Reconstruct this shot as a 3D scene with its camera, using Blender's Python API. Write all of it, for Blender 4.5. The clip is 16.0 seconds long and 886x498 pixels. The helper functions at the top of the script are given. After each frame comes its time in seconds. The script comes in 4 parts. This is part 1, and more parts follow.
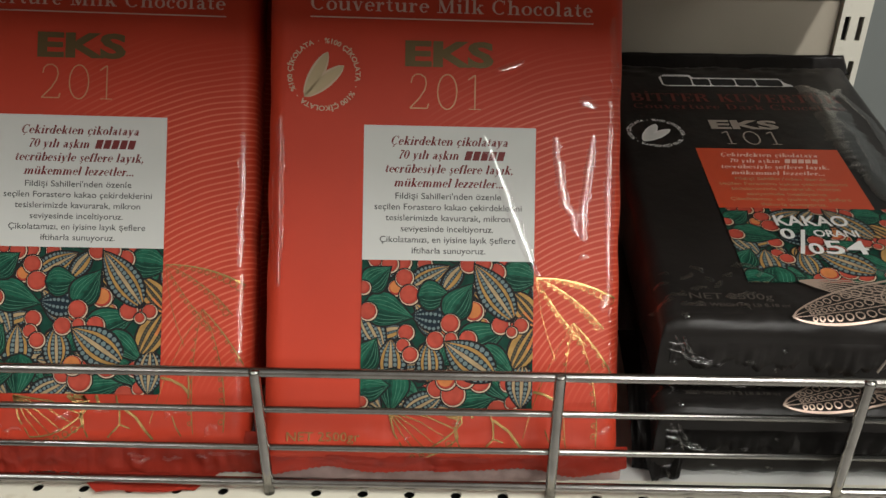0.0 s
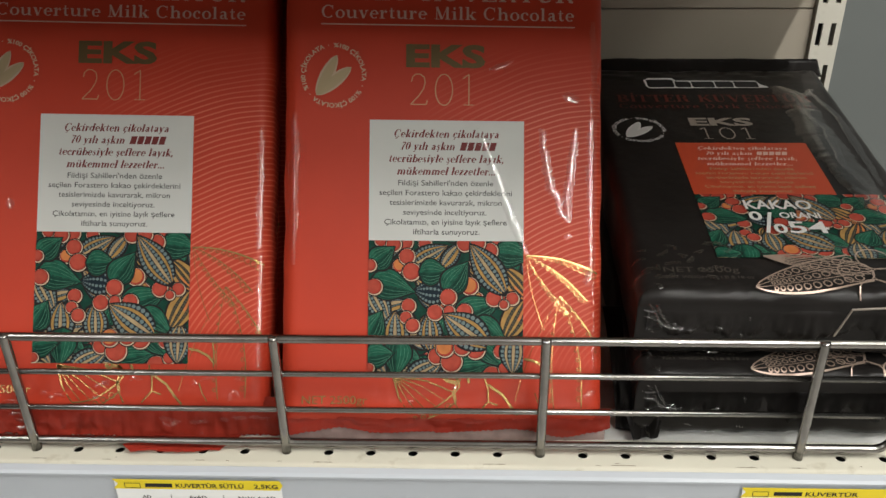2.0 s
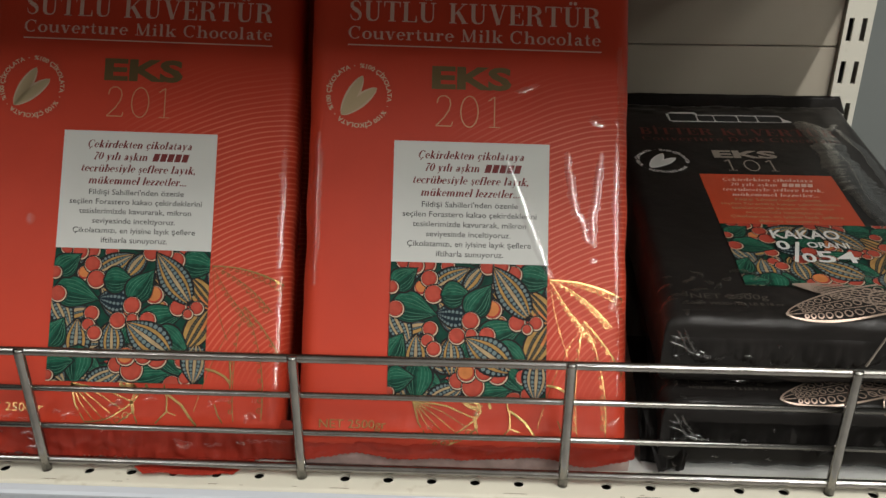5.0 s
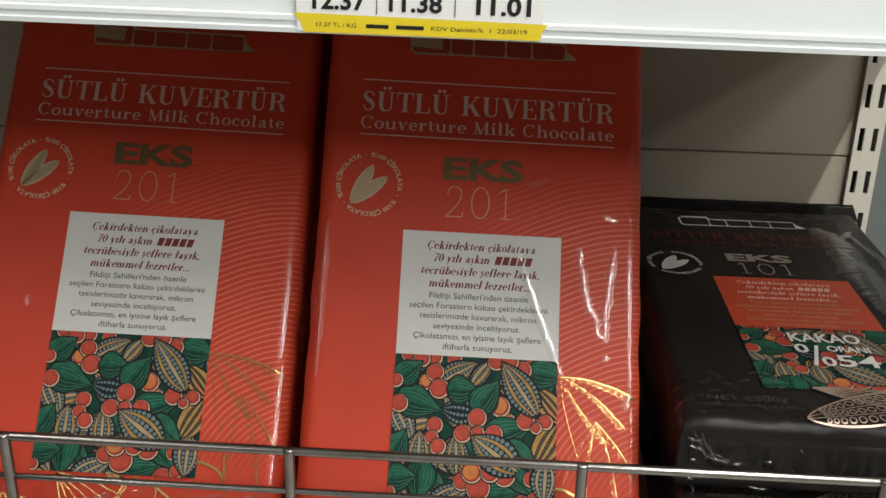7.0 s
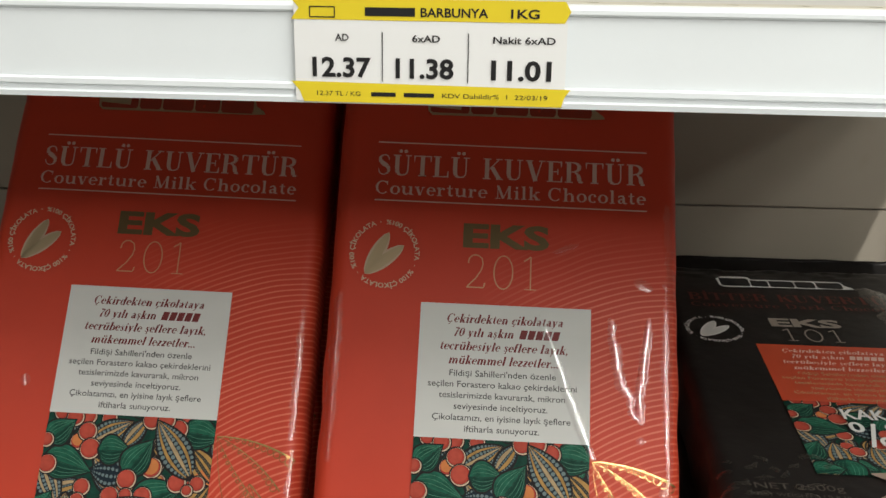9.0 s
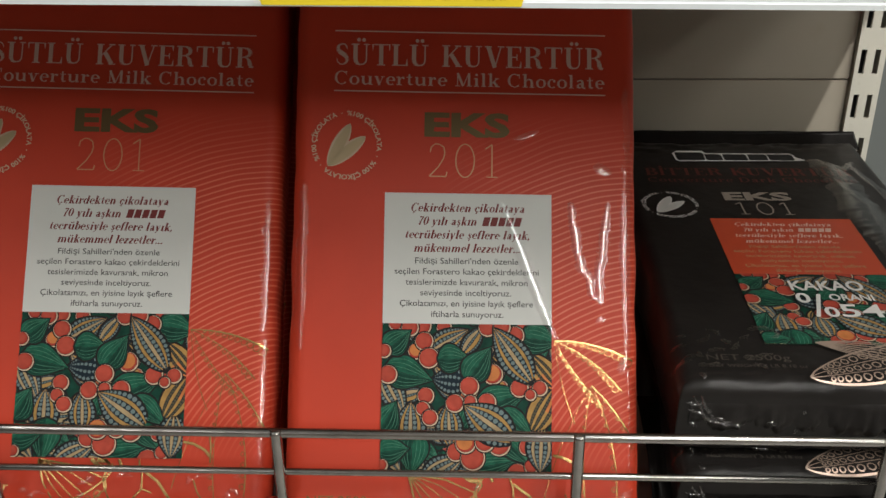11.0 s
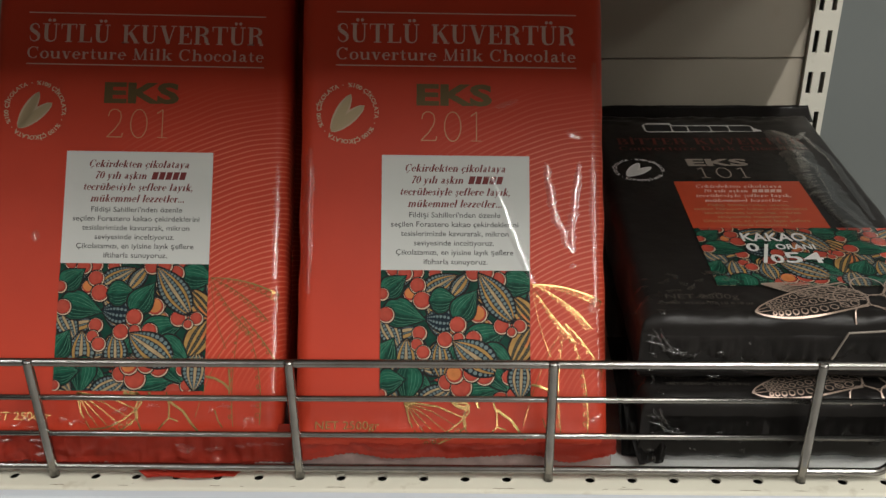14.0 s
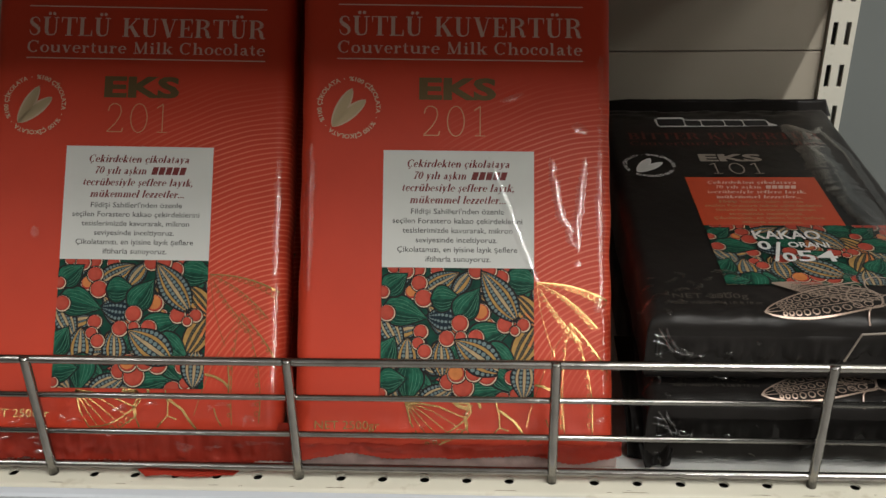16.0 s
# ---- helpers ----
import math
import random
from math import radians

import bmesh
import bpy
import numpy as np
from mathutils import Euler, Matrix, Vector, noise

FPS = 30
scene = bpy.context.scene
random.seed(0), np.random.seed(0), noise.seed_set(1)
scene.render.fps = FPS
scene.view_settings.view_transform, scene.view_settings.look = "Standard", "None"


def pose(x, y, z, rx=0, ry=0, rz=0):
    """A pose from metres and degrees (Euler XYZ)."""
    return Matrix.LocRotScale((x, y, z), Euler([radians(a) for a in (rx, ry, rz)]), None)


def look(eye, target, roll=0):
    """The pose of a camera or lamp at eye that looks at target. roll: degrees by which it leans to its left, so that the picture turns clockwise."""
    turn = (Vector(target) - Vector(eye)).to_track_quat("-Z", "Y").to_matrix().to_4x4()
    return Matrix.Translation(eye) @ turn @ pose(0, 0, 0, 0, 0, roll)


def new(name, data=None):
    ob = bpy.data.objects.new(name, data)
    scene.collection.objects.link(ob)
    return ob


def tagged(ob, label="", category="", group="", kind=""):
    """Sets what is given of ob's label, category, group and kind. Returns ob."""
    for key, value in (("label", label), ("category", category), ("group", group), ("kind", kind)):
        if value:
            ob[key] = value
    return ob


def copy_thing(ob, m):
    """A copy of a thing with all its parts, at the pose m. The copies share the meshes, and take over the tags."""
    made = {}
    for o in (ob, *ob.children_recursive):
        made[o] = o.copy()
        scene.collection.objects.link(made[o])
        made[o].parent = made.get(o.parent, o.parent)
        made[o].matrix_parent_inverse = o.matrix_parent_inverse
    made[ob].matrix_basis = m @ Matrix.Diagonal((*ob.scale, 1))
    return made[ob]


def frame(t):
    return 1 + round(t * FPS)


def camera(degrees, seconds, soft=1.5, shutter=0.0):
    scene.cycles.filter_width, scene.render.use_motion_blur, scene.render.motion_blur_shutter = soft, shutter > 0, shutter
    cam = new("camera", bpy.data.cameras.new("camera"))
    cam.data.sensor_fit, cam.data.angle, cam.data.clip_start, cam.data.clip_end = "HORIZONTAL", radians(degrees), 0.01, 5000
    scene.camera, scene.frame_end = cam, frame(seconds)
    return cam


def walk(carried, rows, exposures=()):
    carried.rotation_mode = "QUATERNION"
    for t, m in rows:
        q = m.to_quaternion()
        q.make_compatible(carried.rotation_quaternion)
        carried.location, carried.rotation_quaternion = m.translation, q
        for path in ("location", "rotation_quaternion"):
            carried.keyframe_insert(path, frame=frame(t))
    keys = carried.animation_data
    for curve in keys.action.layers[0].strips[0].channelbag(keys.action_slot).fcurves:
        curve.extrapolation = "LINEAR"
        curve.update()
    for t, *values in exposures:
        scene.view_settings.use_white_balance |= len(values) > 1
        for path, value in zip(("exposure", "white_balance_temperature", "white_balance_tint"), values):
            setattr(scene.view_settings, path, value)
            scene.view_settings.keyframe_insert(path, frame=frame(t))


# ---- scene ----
cam = camera(50.9, 16.0, 1.5)
EXPOSURE = -0.06
PATH = [
    (0, (0.073, -0.356, 0.372), (0.045, 1.35, -0.672), 0.4),
    (0.5, (0.074, -0.39, 0.38), (0.038, 1.318, -0.661), 0.2),
    (1, (0.074, -0.413, 0.384), (0.05, 1.313, -0.628), 0.3),
    (1.5, (0.078, -0.417, 0.381), (0.047, 1.318, -0.613), 0.1),
    (2, (0.083, -0.415, 0.38), (0.025, 1.315, -0.623), -0.6),
    (2.5, (0.08, -0.41, 0.375), (0.0, 1.322, -0.623), -0.9),
    (3, (0.076, -0.404, 0.375), (-0.009, 1.328, -0.622), -0.8),
    (3.5, (0.077, -0.397, 0.377), (-0.029, 1.325, -0.637), -1.1),
    (3.7, (0.074, -0.396, 0.374), (-0.026, 1.328, -0.635), -0.9),
    (6, (0.075, -0.431, 0.359), (-0.013, 1.388, -0.468), 0.6),
    (6.5, (0.075, -0.423, 0.354), (-0.024, 1.411, -0.437), 1.0),
    (7, (0.073, -0.41, 0.342), (-0.025, 1.471, -0.332), 1.4),
    (7.5, (0.072, -0.394, 0.343), (-0.045, 1.505, -0.273), 1.1),
    (8, (0.08, -0.371, 0.345), (-0.076, 1.532, -0.251), 0.4),
    (8.2, (0.081, -0.367, 0.345), (-0.095, 1.54, -0.233), 0.2),
    (10.3, (0.071, -0.38, 0.36), (-0.053, 1.47, -0.39), -0.3),
    (10.5, (0.075, -0.376, 0.364), (-0.028, 1.446, -0.453), -0.5),
    (11, (0.075, -0.374, 0.362), (-0.002, 1.429, -0.499), -0.6),
    (11.5, (0.076, -0.372, 0.365), (0.011, 1.428, -0.506), -0.4),
    (12, (0.082, -0.376, 0.371), (0.012, 1.429, -0.488), -0.6),
    (12.5, (0.085, -0.39, 0.377), (-0.009, 1.41, -0.49), -0.6),
    (13, (0.087, -0.415, 0.372), (-0.017, 1.387, -0.49), -0.7),
    (13.5, (0.08, -0.436, 0.373), (-0.004, 1.36, -0.503), -0.9),
    (14, (0.077, -0.444, 0.37), (0.022, 1.353, -0.505), -0.7),
    (14.5, (0.079, -0.447, 0.368), (0.02, 1.355, -0.498), -0.6),
    (15, (0.083, -0.441, 0.367), (0.018, 1.352, -0.517), -0.8),
    (15.5, (0.088, -0.435, 0.367), (0.009, 1.354, -0.524), -1.0),
    (16, (0.089, -0.433, 0.367), (-0.015, 1.357, -0.52), -1.2),
]
walk(cam, [(t, look(eye, target, roll)) for t, eye, target, roll in PATH], [(t, EXPOSURE + e) for t, e in ((0, 0.0), (3.5, 0.0), (6, -0.16), (7, -0.10), (8, 0.0), (10.3, -0.05), (11, -0.09), (13, -0.22), (14.5, -0.22), (16, -0.18))])

# ---- world and lamps ----
world = bpy.data.worlds.new("world")
world.use_nodes = True
scene.world = world
world.node_tree.nodes["Background"].inputs[0].default_value = (0.8, 0.9, 1.0, 1)
world.node_tree.nodes["Background"].inputs[1].default_value = 0.02

CEILING = 1.9
TUBES_X = (-1.15, 0.91, 1.95, 2.75)
TUBE_WATTS = {-1.15: 6.2, 0.91: 23.5, 1.95: 11.0, 2.75: 15.0}
TUBES_Y = {-0.75: 1.55, -2.1: 0.95, -3.1: 0.75}
for tx in TUBES_X:
    for ty in TUBES_Y:
        lamp = bpy.data.lights.new("tube_light", "AREA")
        lamp.shape, lamp.size, lamp.size_y = "RECTANGLE", 0.028 if tx < 1 else 0.5, 1.2 if ty > -3 else 0.75 if tx < 0 else 0.45
        lamp.energy, lamp.color = TUBE_WATTS[tx] * (1.4 if tx < 0 and ty < -3 else TUBES_Y[ty]), (1.0, 0.98, 0.925)
        new("tube_light", lamp).matrix_world = pose(tx, ty if ty > -3 else -2.72 - lamp.size_y / 2, CEILING - 0.075)


# ---- materials ----
def mat(name, base, rough=0.5, metal=0.0, spread=0.0, scale=40.0, bump=0.0, bump_scale=300.0, coat=0.0, dirt=0.0, spec=0.3):
    """A surface with tint variation, fine relief and optional dirt specks."""
    m = bpy.data.materials.new(name)
    m.use_nodes = True
    nt = m.node_tree
    b = nt.nodes["Principled BSDF"]
    b.inputs["Base Color"].default_value = (*base, 1)
    b.inputs["Roughness"].default_value = rough
    b.inputs["Metallic"].default_value = metal
    b.inputs["Coat Weight"].default_value = coat
    b.inputs["Coat Roughness"].default_value = 0.08
    b.inputs["Specular IOR Level"].default_value = spec
    tc = nt.nodes.new("ShaderNodeTexCoord")
    if spread or dirt:
        n = nt.nodes.new("ShaderNodeTexNoise")
        n.inputs["Scale"].default_value, n.inputs["Detail"].default_value = scale, 6
        nt.links.new(tc.outputs["Object"], n.inputs["Vector"])
        r = nt.nodes.new("ShaderNodeValToRGB")
        lo, hi = [c * (1 - spread) for c in base], [min(1, c * (1 + spread)) for c in base]
        r.color_ramp.elements[0].position, r.color_ramp.elements[0].color = 0.3, (*lo, 1)
        r.color_ramp.elements[1].position, r.color_ramp.elements[1].color = 0.7, (*hi, 1)
        nt.links.new(n.outputs["Fac"], r.inputs["Fac"])
        last = r.outputs["Color"]
        if dirt:
            n2 = nt.nodes.new("ShaderNodeTexNoise")
            n2.inputs["Scale"].default_value, n2.inputs["Detail"].default_value = scale * 4, 8
            nt.links.new(tc.outputs["Object"], n2.inputs["Vector"])
            r2 = nt.nodes.new("ShaderNodeValToRGB")
            r2.color_ramp.elements[0].position, r2.color_ramp.elements[1].position = 0.62, 0.75
            nt.links.new(n2.outputs["Fac"], r2.inputs["Fac"])
            f = nt.nodes.new("ShaderNodeMath")
            f.operation = "MULTIPLY"
            f.inputs[1].default_value = dirt
            nt.links.new(r2.outputs["Color"], f.inputs[0])
            mx = nt.nodes.new("ShaderNodeMix")
            mx.data_type = "RGBA"
            mx.inputs["B"].default_value = (0.22, 0.17, 0.10, 1)
            nt.links.new(f.outputs[0], mx.inputs["Factor"])
            nt.links.new(last, mx.inputs["A"])
            last = mx.outputs["Result"]
        nt.links.new(last, b.inputs["Base Color"])
    if bump:
        n3 = nt.nodes.new("ShaderNodeTexNoise")
        n3.inputs["Scale"].default_value, n3.inputs["Detail"].default_value = bump_scale, 4
        nt.links.new(tc.outputs["Object"], n3.inputs["Vector"])
        bp = nt.nodes.new("ShaderNodeBump")
        bp.inputs["Strength"].default_value, bp.inputs["Distance"].default_value = bump, 0.001
        nt.links.new(n3.outputs["Fac"], bp.inputs["Height"])
        nt.links.new(bp.outputs["Normal"], b.inputs["Normal"])
    return m


def wave_mat(name, base, line):
    """Printed wrapper with thin wavy contour lines towards one side."""
    m = mat(name, base, 0.46, spread=0.04, scale=25, bump=0.12, bump_scale=45, spec=0.27)
    nt = m.node_tree
    b = nt.nodes["Principled BSDF"]
    under = b.inputs["Base Color"].links[0].from_socket
    tc = nt.nodes["Texture Coordinate"]
    w = nt.nodes.new("ShaderNodeTexWave")
    w.wave_type, w.rings_direction = "RINGS", "Z"
    w.inputs["Scale"].default_value, w.inputs["Distortion"].default_value = 96, 5
    w.inputs["Detail"].default_value, w.inputs["Detail Scale"].default_value = 1.0, 0.22
    mp = nt.nodes.new("ShaderNodeMapping")
    mp.inputs["Location"].default_value = (-0.150, 0.160, 0)
    nt.links.new(tc.outputs["Object"], mp.inputs["Vector"])
    nt.links.new(mp.outputs["Vector"], w.inputs["Vector"])
    r = nt.nodes.new("ShaderNodeValToRGB")
    r.color_ramp.elements[0].position, r.color_ramp.elements[1].position = 0.72, 0.9
    nt.links.new(w.outputs["Fac"], r.inputs["Fac"])
    sx = nt.nodes.new("ShaderNodeSeparateXYZ")
    nt.links.new(tc.outputs["Object"], sx.inputs[0])
    mask = nt.nodes.new("ShaderNodeMapRange")
    mask.inputs[1].default_value, mask.inputs[2].default_value = 0.03, 0.095
    nt.links.new(sx.outputs["X"], mask.inputs[0])
    top = nt.nodes.new("ShaderNodeMapRange")
    top.inputs[1].default_value, top.inputs[2].default_value = 0.045, 0.005
    nt.links.new(sx.outputs["Y"], top.inputs[0])
    bot = nt.nodes.new("ShaderNodeMapRange")
    bot.inputs[1].default_value, bot.inputs[2].default_value = -0.15, -0.11
    nt.links.new(sx.outputs["Y"], bot.inputs[0])
    last = r.outputs["Color"]
    for k in (mask, top, bot):
        mu = nt.nodes.new("ShaderNodeMath")
        mu.operation = "MULTIPLY"
        nt.links.new(last, mu.inputs[0])
        nt.links.new(k.outputs[0], mu.inputs[1])
        last = mu.outputs[0]
    mx = nt.nodes.new("ShaderNodeMix")
    mx.data_type = "RGBA"
    mx.inputs["B"].default_value = (*line, 1)
    nt.links.new(last, mx.inputs["Factor"])
    nt.links.new(under, mx.inputs["A"])
    nt.links.new(mx.outputs["Result"], b.inputs["Base Color"])
    return m


def film_mat():
    """Clear glossy overwrap: see-through, with gloss alone by Fresnel."""
    m = bpy.data.materials.new("clear_film")
    m.use_nodes = True
    nt = m.node_tree
    nt.nodes.clear()
    out = nt.nodes.new("ShaderNodeOutputMaterial")
    mx = nt.nodes.new("ShaderNodeMixShader")
    tr = nt.nodes.new("ShaderNodeBsdfTransparent")
    gl = nt.nodes.new("ShaderNodeBsdfGlossy")
    gl.inputs["Roughness"].default_value = 0.14
    lw = nt.nodes.new("ShaderNodeLayerWeight")
    lw.inputs["Blend"].default_value = 0.5
    last = lw.outputs["Facing"]
    for op, val in (("POWER", 4.0), ("MULTIPLY_ADD", 0.9)):
        mt = nt.nodes.new("ShaderNodeMath")
        mt.operation = op
        mt.inputs[1].default_value, mt.inputs[2].default_value = val, 0.11
        nt.links.new(last, mt.inputs[0])
        last = mt.outputs[0]
    nt.links.new(last, mx.inputs[0])
    nt.links.new(tr.outputs[0], mx.inputs[1])
    nt.links.new(gl.outputs[0], mx.inputs[2])
    nt.links.new(mx.outputs[0], out.inputs[0])
    return m


RED = wave_mat("red_wrapper", (0.475, 0.044, 0.019), (0.60, 0.135, 0.078))
def seal_film_mat():
    """Clear end-seal film: half see-through, pale where it catches light."""
    m = mat("clear_seal_film", (0.50, 0.36, 0.33), 0.22, spread=0.3, scale=70, bump=0.3, bump_scale=120, spec=0.5)
    nt = m.node_tree
    out = nt.nodes["Material Output"]
    mx = nt.nodes.new("ShaderNodeMixShader")
    mx.inputs[0].default_value = 0.62
    tr = nt.nodes.new("ShaderNodeBsdfTransparent")
    nt.links.new(tr.outputs[0], mx.inputs[1])
    nt.links.new(nt.nodes["Principled BSDF"].outputs[0], mx.inputs[2])
    nt.links.new(mx.outputs[0], out.inputs[0])
    return m


SEAL_CLEAR = seal_film_mat()
RED_SEAL = mat("red_seal_film", (0.46, 0.050, 0.030), 0.14, spread=0.1, scale=60, spec=0.5)
BLACK = mat("black_wrapper", (0.0145, 0.0128, 0.0120), 0.33, spread=0.2, scale=30, bump=0.28, bump_scale=75, spec=0.17)
FILM = film_mat()
PAPER = mat("panel_white", (0.56, 0.57, 0.545), 0.5, spread=0.02)
ORANGE_PANEL = mat("panel_orange", (0.46, 0.062, 0.024), 0.4, spread=0.03)
INK_RED = mat("ink_dark_red", (0.16, 0.022, 0.022), 0.5)
INK_GREY = mat("ink_grey", (0.050, 0.047, 0.047), 0.5)
INK_PINK = mat("ink_pale_pink", (0.60, 0.42, 0.365), 0.45)
INK_BROWN = mat("ink_brown_red", (0.11, 0.019, 0.013), 0.4)
INK_WHITE = mat("ink_white", (0.64, 0.64, 0.62), 0.5)
INK_BLACK = mat("ink_black", (0.015, 0.015, 0.016), 0.5)
NUMERAL = mat("faint_gold_foil", (0.48, 0.25, 0.14), 0.4, metal=0.5)
OLIVE = mat("dull_gold_foil", (0.135, 0.098, 0.045), 0.36, metal=0.6)
LOGO_RED = mat("ink_logo_red", (0.26, 0.034, 0.018), 0.4)
DIM = mat("ink_dim_taupe", (0.060, 0.051, 0.043), 0.45)
TAUPE = mat("ink_taupe", (0.25, 0.215, 0.18), 0.45)
GOLD = mat("gold_foil", (0.48, 0.295, 0.115), 0.25, metal=0.72, bump=0.10, bump_scale=60)
ROSE = mat("rose_gold_foil", (0.43, 0.325, 0.26), 0.34, metal=0.45)
CREAM_FOIL = mat("cream_foil", (0.44, 0.355, 0.225), 0.36, metal=0.75)
P_DARK = mat("print_dark", (0.018, 0.016, 0.016), 0.45, spec=0.08)
P_GREEN = mat("print_green", (0.014, 0.088, 0.054), 0.45, spread=0.35, scale=250, spec=0.08)
P_DEEP = mat("print_deep_green", (0.008, 0.043, 0.029), 0.45, spread=0.3, scale=250, spec=0.08)
P_GREEN2 = mat("print_pale_green", (0.075, 0.20, 0.135), 0.45, spec=0.08)
P_ORANGE = mat("print_coral", (0.38, 0.062, 0.040), 0.45, spread=0.15, scale=250, spec=0.08)
P_RIM = mat("print_deep_coral", (0.33, 0.045, 0.03), 0.45, spec=0.08)
P_AMBER = mat("print_amber", (0.48, 0.17, 0.055), 0.45, spread=0.15, scale=250, spec=0.08)
P_CREAM = mat("print_cream", (0.34, 0.25, 0.14), 0.45, spread=0.15, scale=250, spec=0.08)
P_YELLOW = mat("print_ochre", (0.34, 0.20, 0.065), 0.45, spread=0.2, scale=250, spec=0.08)
P_RIMLIGHT = mat("print_pale_rim", (0.52, 0.40, 0.29), 0.45, spec=0.08)
P_RIB = mat("print_olive", (0.10, 0.085, 0.045), 0.45, spec=0.08)
P_BLUE = mat("print_navy", (0.012, 0.020, 0.028), 0.45, spec=0.08)
P_BEAD = mat("print_grey_blue", (0.125, 0.170, 0.175), 0.45, spec=0.08)
CREAM_STEEL = mat("cream_enamel_steel", (0.57, 0.545, 0.455), 0.38, spread=0.05, scale=18, bump=0.05, dirt=0.35)
DECK = mat("pale_grey_enamel", (0.58, 0.58, 0.56), 0.35, spread=0.05, scale=12, bump=0.04, dirt=0.15)
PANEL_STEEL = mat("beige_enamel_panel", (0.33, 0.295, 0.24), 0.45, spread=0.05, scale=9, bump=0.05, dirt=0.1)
UPRIGHT = mat("ivory_enamel_upright", (0.56, 0.54, 0.47), 0.4, spread=0.04, scale=20, dirt=0.2)
WEAR = mat("worn_enamel", (0.16, 0.13, 0.09), 0.7)
# near-black colour that stands in for shade inside holes and slots
SHADE_BLACK = mat("painted_shade_black", (0.01, 0.01, 0.01), 0.9)
RAIL_WHITE = mat("white_plastic_rail", (0.83, 0.88, 0.90), 0.28, spread=0.02, scale=15)
RAIL_GREY = mat("blue_grey_plastic_rail", (0.47, 0.50, 0.54), 0.3, spread=0.03, scale=15)
CHROME = mat("dull_chrome", (0.31, 0.297, 0.28), 0.24, metal=1.0, spread=0.15, scale=90, bump=0.04, bump_scale=500)
TAG_YELLOW = mat("tag_yellow", (0.80, 0.63, 0.03), 0.45, spread=0.03)
TAG_WHITE = mat("tag_white", (0.86, 0.87, 0.86), 0.45)
GREY_WALL = mat("grey_wall", (0.140, 0.152, 0.148), 0.6, spread=0.05, scale=4)
FLOOR_M = mat("floor_vinyl", (0.42, 0.41, 0.39), 0.35, spread=0.1, scale=3)
CEIL_M = mat("ceiling_tile", (0.62, 0.62, 0.61), 0.8, spread=0.03, scale=6)
AISLE_M = mat("aisle_mixed", (0.40, 0.36, 0.33), 0.6, spread=0.5, scale=5)
LAMP_BODY = mat("lamp_housing", (0.75, 0.75, 0.74), 0.4)


# ---- mesh helpers ----
def part(name, bm, material, parent=None, label=""):
    me = bpy.data.meshes.new(name)
    bm.to_mesh(me)
    bm.free()
    me.materials.append(material)
    ob = new(name, me)
    if parent:
        ob.parent = parent
    if label:
        ob["label"] = label
    return ob


def box(bm, x0, x1, y0, y1, z0, z1, bev=0.0):
    g = bmesh.ops.create_cube(bm, size=1)
    for v in g["verts"]:
        v.co = (x0 + (v.co.x + 0.5) * (x1 - x0), y0 + (v.co.y + 0.5) * (y1 - y0), z0 + (v.co.z + 0.5) * (z1 - z0))
    if bev:
        es = {e for v in g["verts"] for e in v.link_edges}
        bmesh.ops.bevel(bm, geom=list(es), offset=bev, segments=2, affect="EDGES")


def smooth(ob):
    for p in ob.data.polygons:
        p.use_smooth = True
    return ob


def rod(bm, pts, r, sides=12, closed=False):
    """A round wire through the points."""
    pts = [Vector(p) for p in pts]
    rings, n = [], len(pts)
    for i, p in enumerate(pts):
        a = pts[i - 1] if (i or closed) else p
        b = pts[(i + 1) % n] if (i < n - 1 or closed) else p
        d = (b - a).normalized()
        side = d.cross(Vector((0, 1, 0)))
        if side.length < 0.1:
            side = d.cross(Vector((1, 0, 0)))
        side.normalize()
        up = side.cross(d)
        rings.append([bm.verts.new(p + r * (math.cos(k * math.tau / sides) * side + math.sin(k * math.tau / sides) * up)) for k in range(sides)])
    for i in range(n if closed else n - 1):
        a, b = rings[i], rings[(i + 1) % n]
        for k in range(sides):
            bm.faces.new((a[k], a[(k + 1) % sides], b[(k + 1) % sides], b[k]))
    if not closed:
        bm.faces.new(rings[0][::-1])
        bm.faces.new(rings[-1])


def profile(bm, pts, x0, x1):
    """Sweeps a closed (y, z) outline along x."""
    a = [bm.verts.new((x0, y, z)) for y, z in pts]
    b = [bm.verts.new((x1, y, z)) for y, z in pts]
    for i in range(len(pts)):
        j = (i + 1) % len(pts)
        bm.faces.new((a[i], a[j], b[j], b[i]))
    bm.faces.new(a[::-1])
    bm.faces.new(b)
    bmesh.ops.recalc_face_normals(bm, faces=bm.faces)


# ---- room that closes the place ----
def slab(name, x0, x1, y0, y1, z0, z1, m, label, category):
    bm = bmesh.new()
    box(bm, x0, x1, y0, y1, z0, z1)
    return tagged(part(name, bm, m), label, category, kind="structure")


slab("floor", -4, 4, -4.6, 1.2, -1.1, -1.0, FLOOR_M, "grey vinyl shop floor", "floor")
slab("ceiling", -4, 4, -4.6, 1.2, CEILING, CEILING + 0.1, CEIL_M, "white tiled shop ceiling", "ceiling")
slab("wall_south", -4, 4, -4.7, -4.6, -1.1, CEILING + 0.1, AISLE_M, "plain wall across the aisle", "wall")
slab("wall_north", -4, 4, 1.2, 1.3, -1.1, CEILING + 0.1, GREY_WALL, "plain grey wall behind the shelving", "wall")
slab("wall_west", -4.1, -4, -4.6, 1.2, -1.1, CEILING + 0.1, GREY_WALL, "plain grey side wall", "wall")
slab("wall_east", 4, 4.1, -4.6, 1.2, -1.1, CEILING + 0.1, GREY_WALL, "plain grey side wall", "wall")
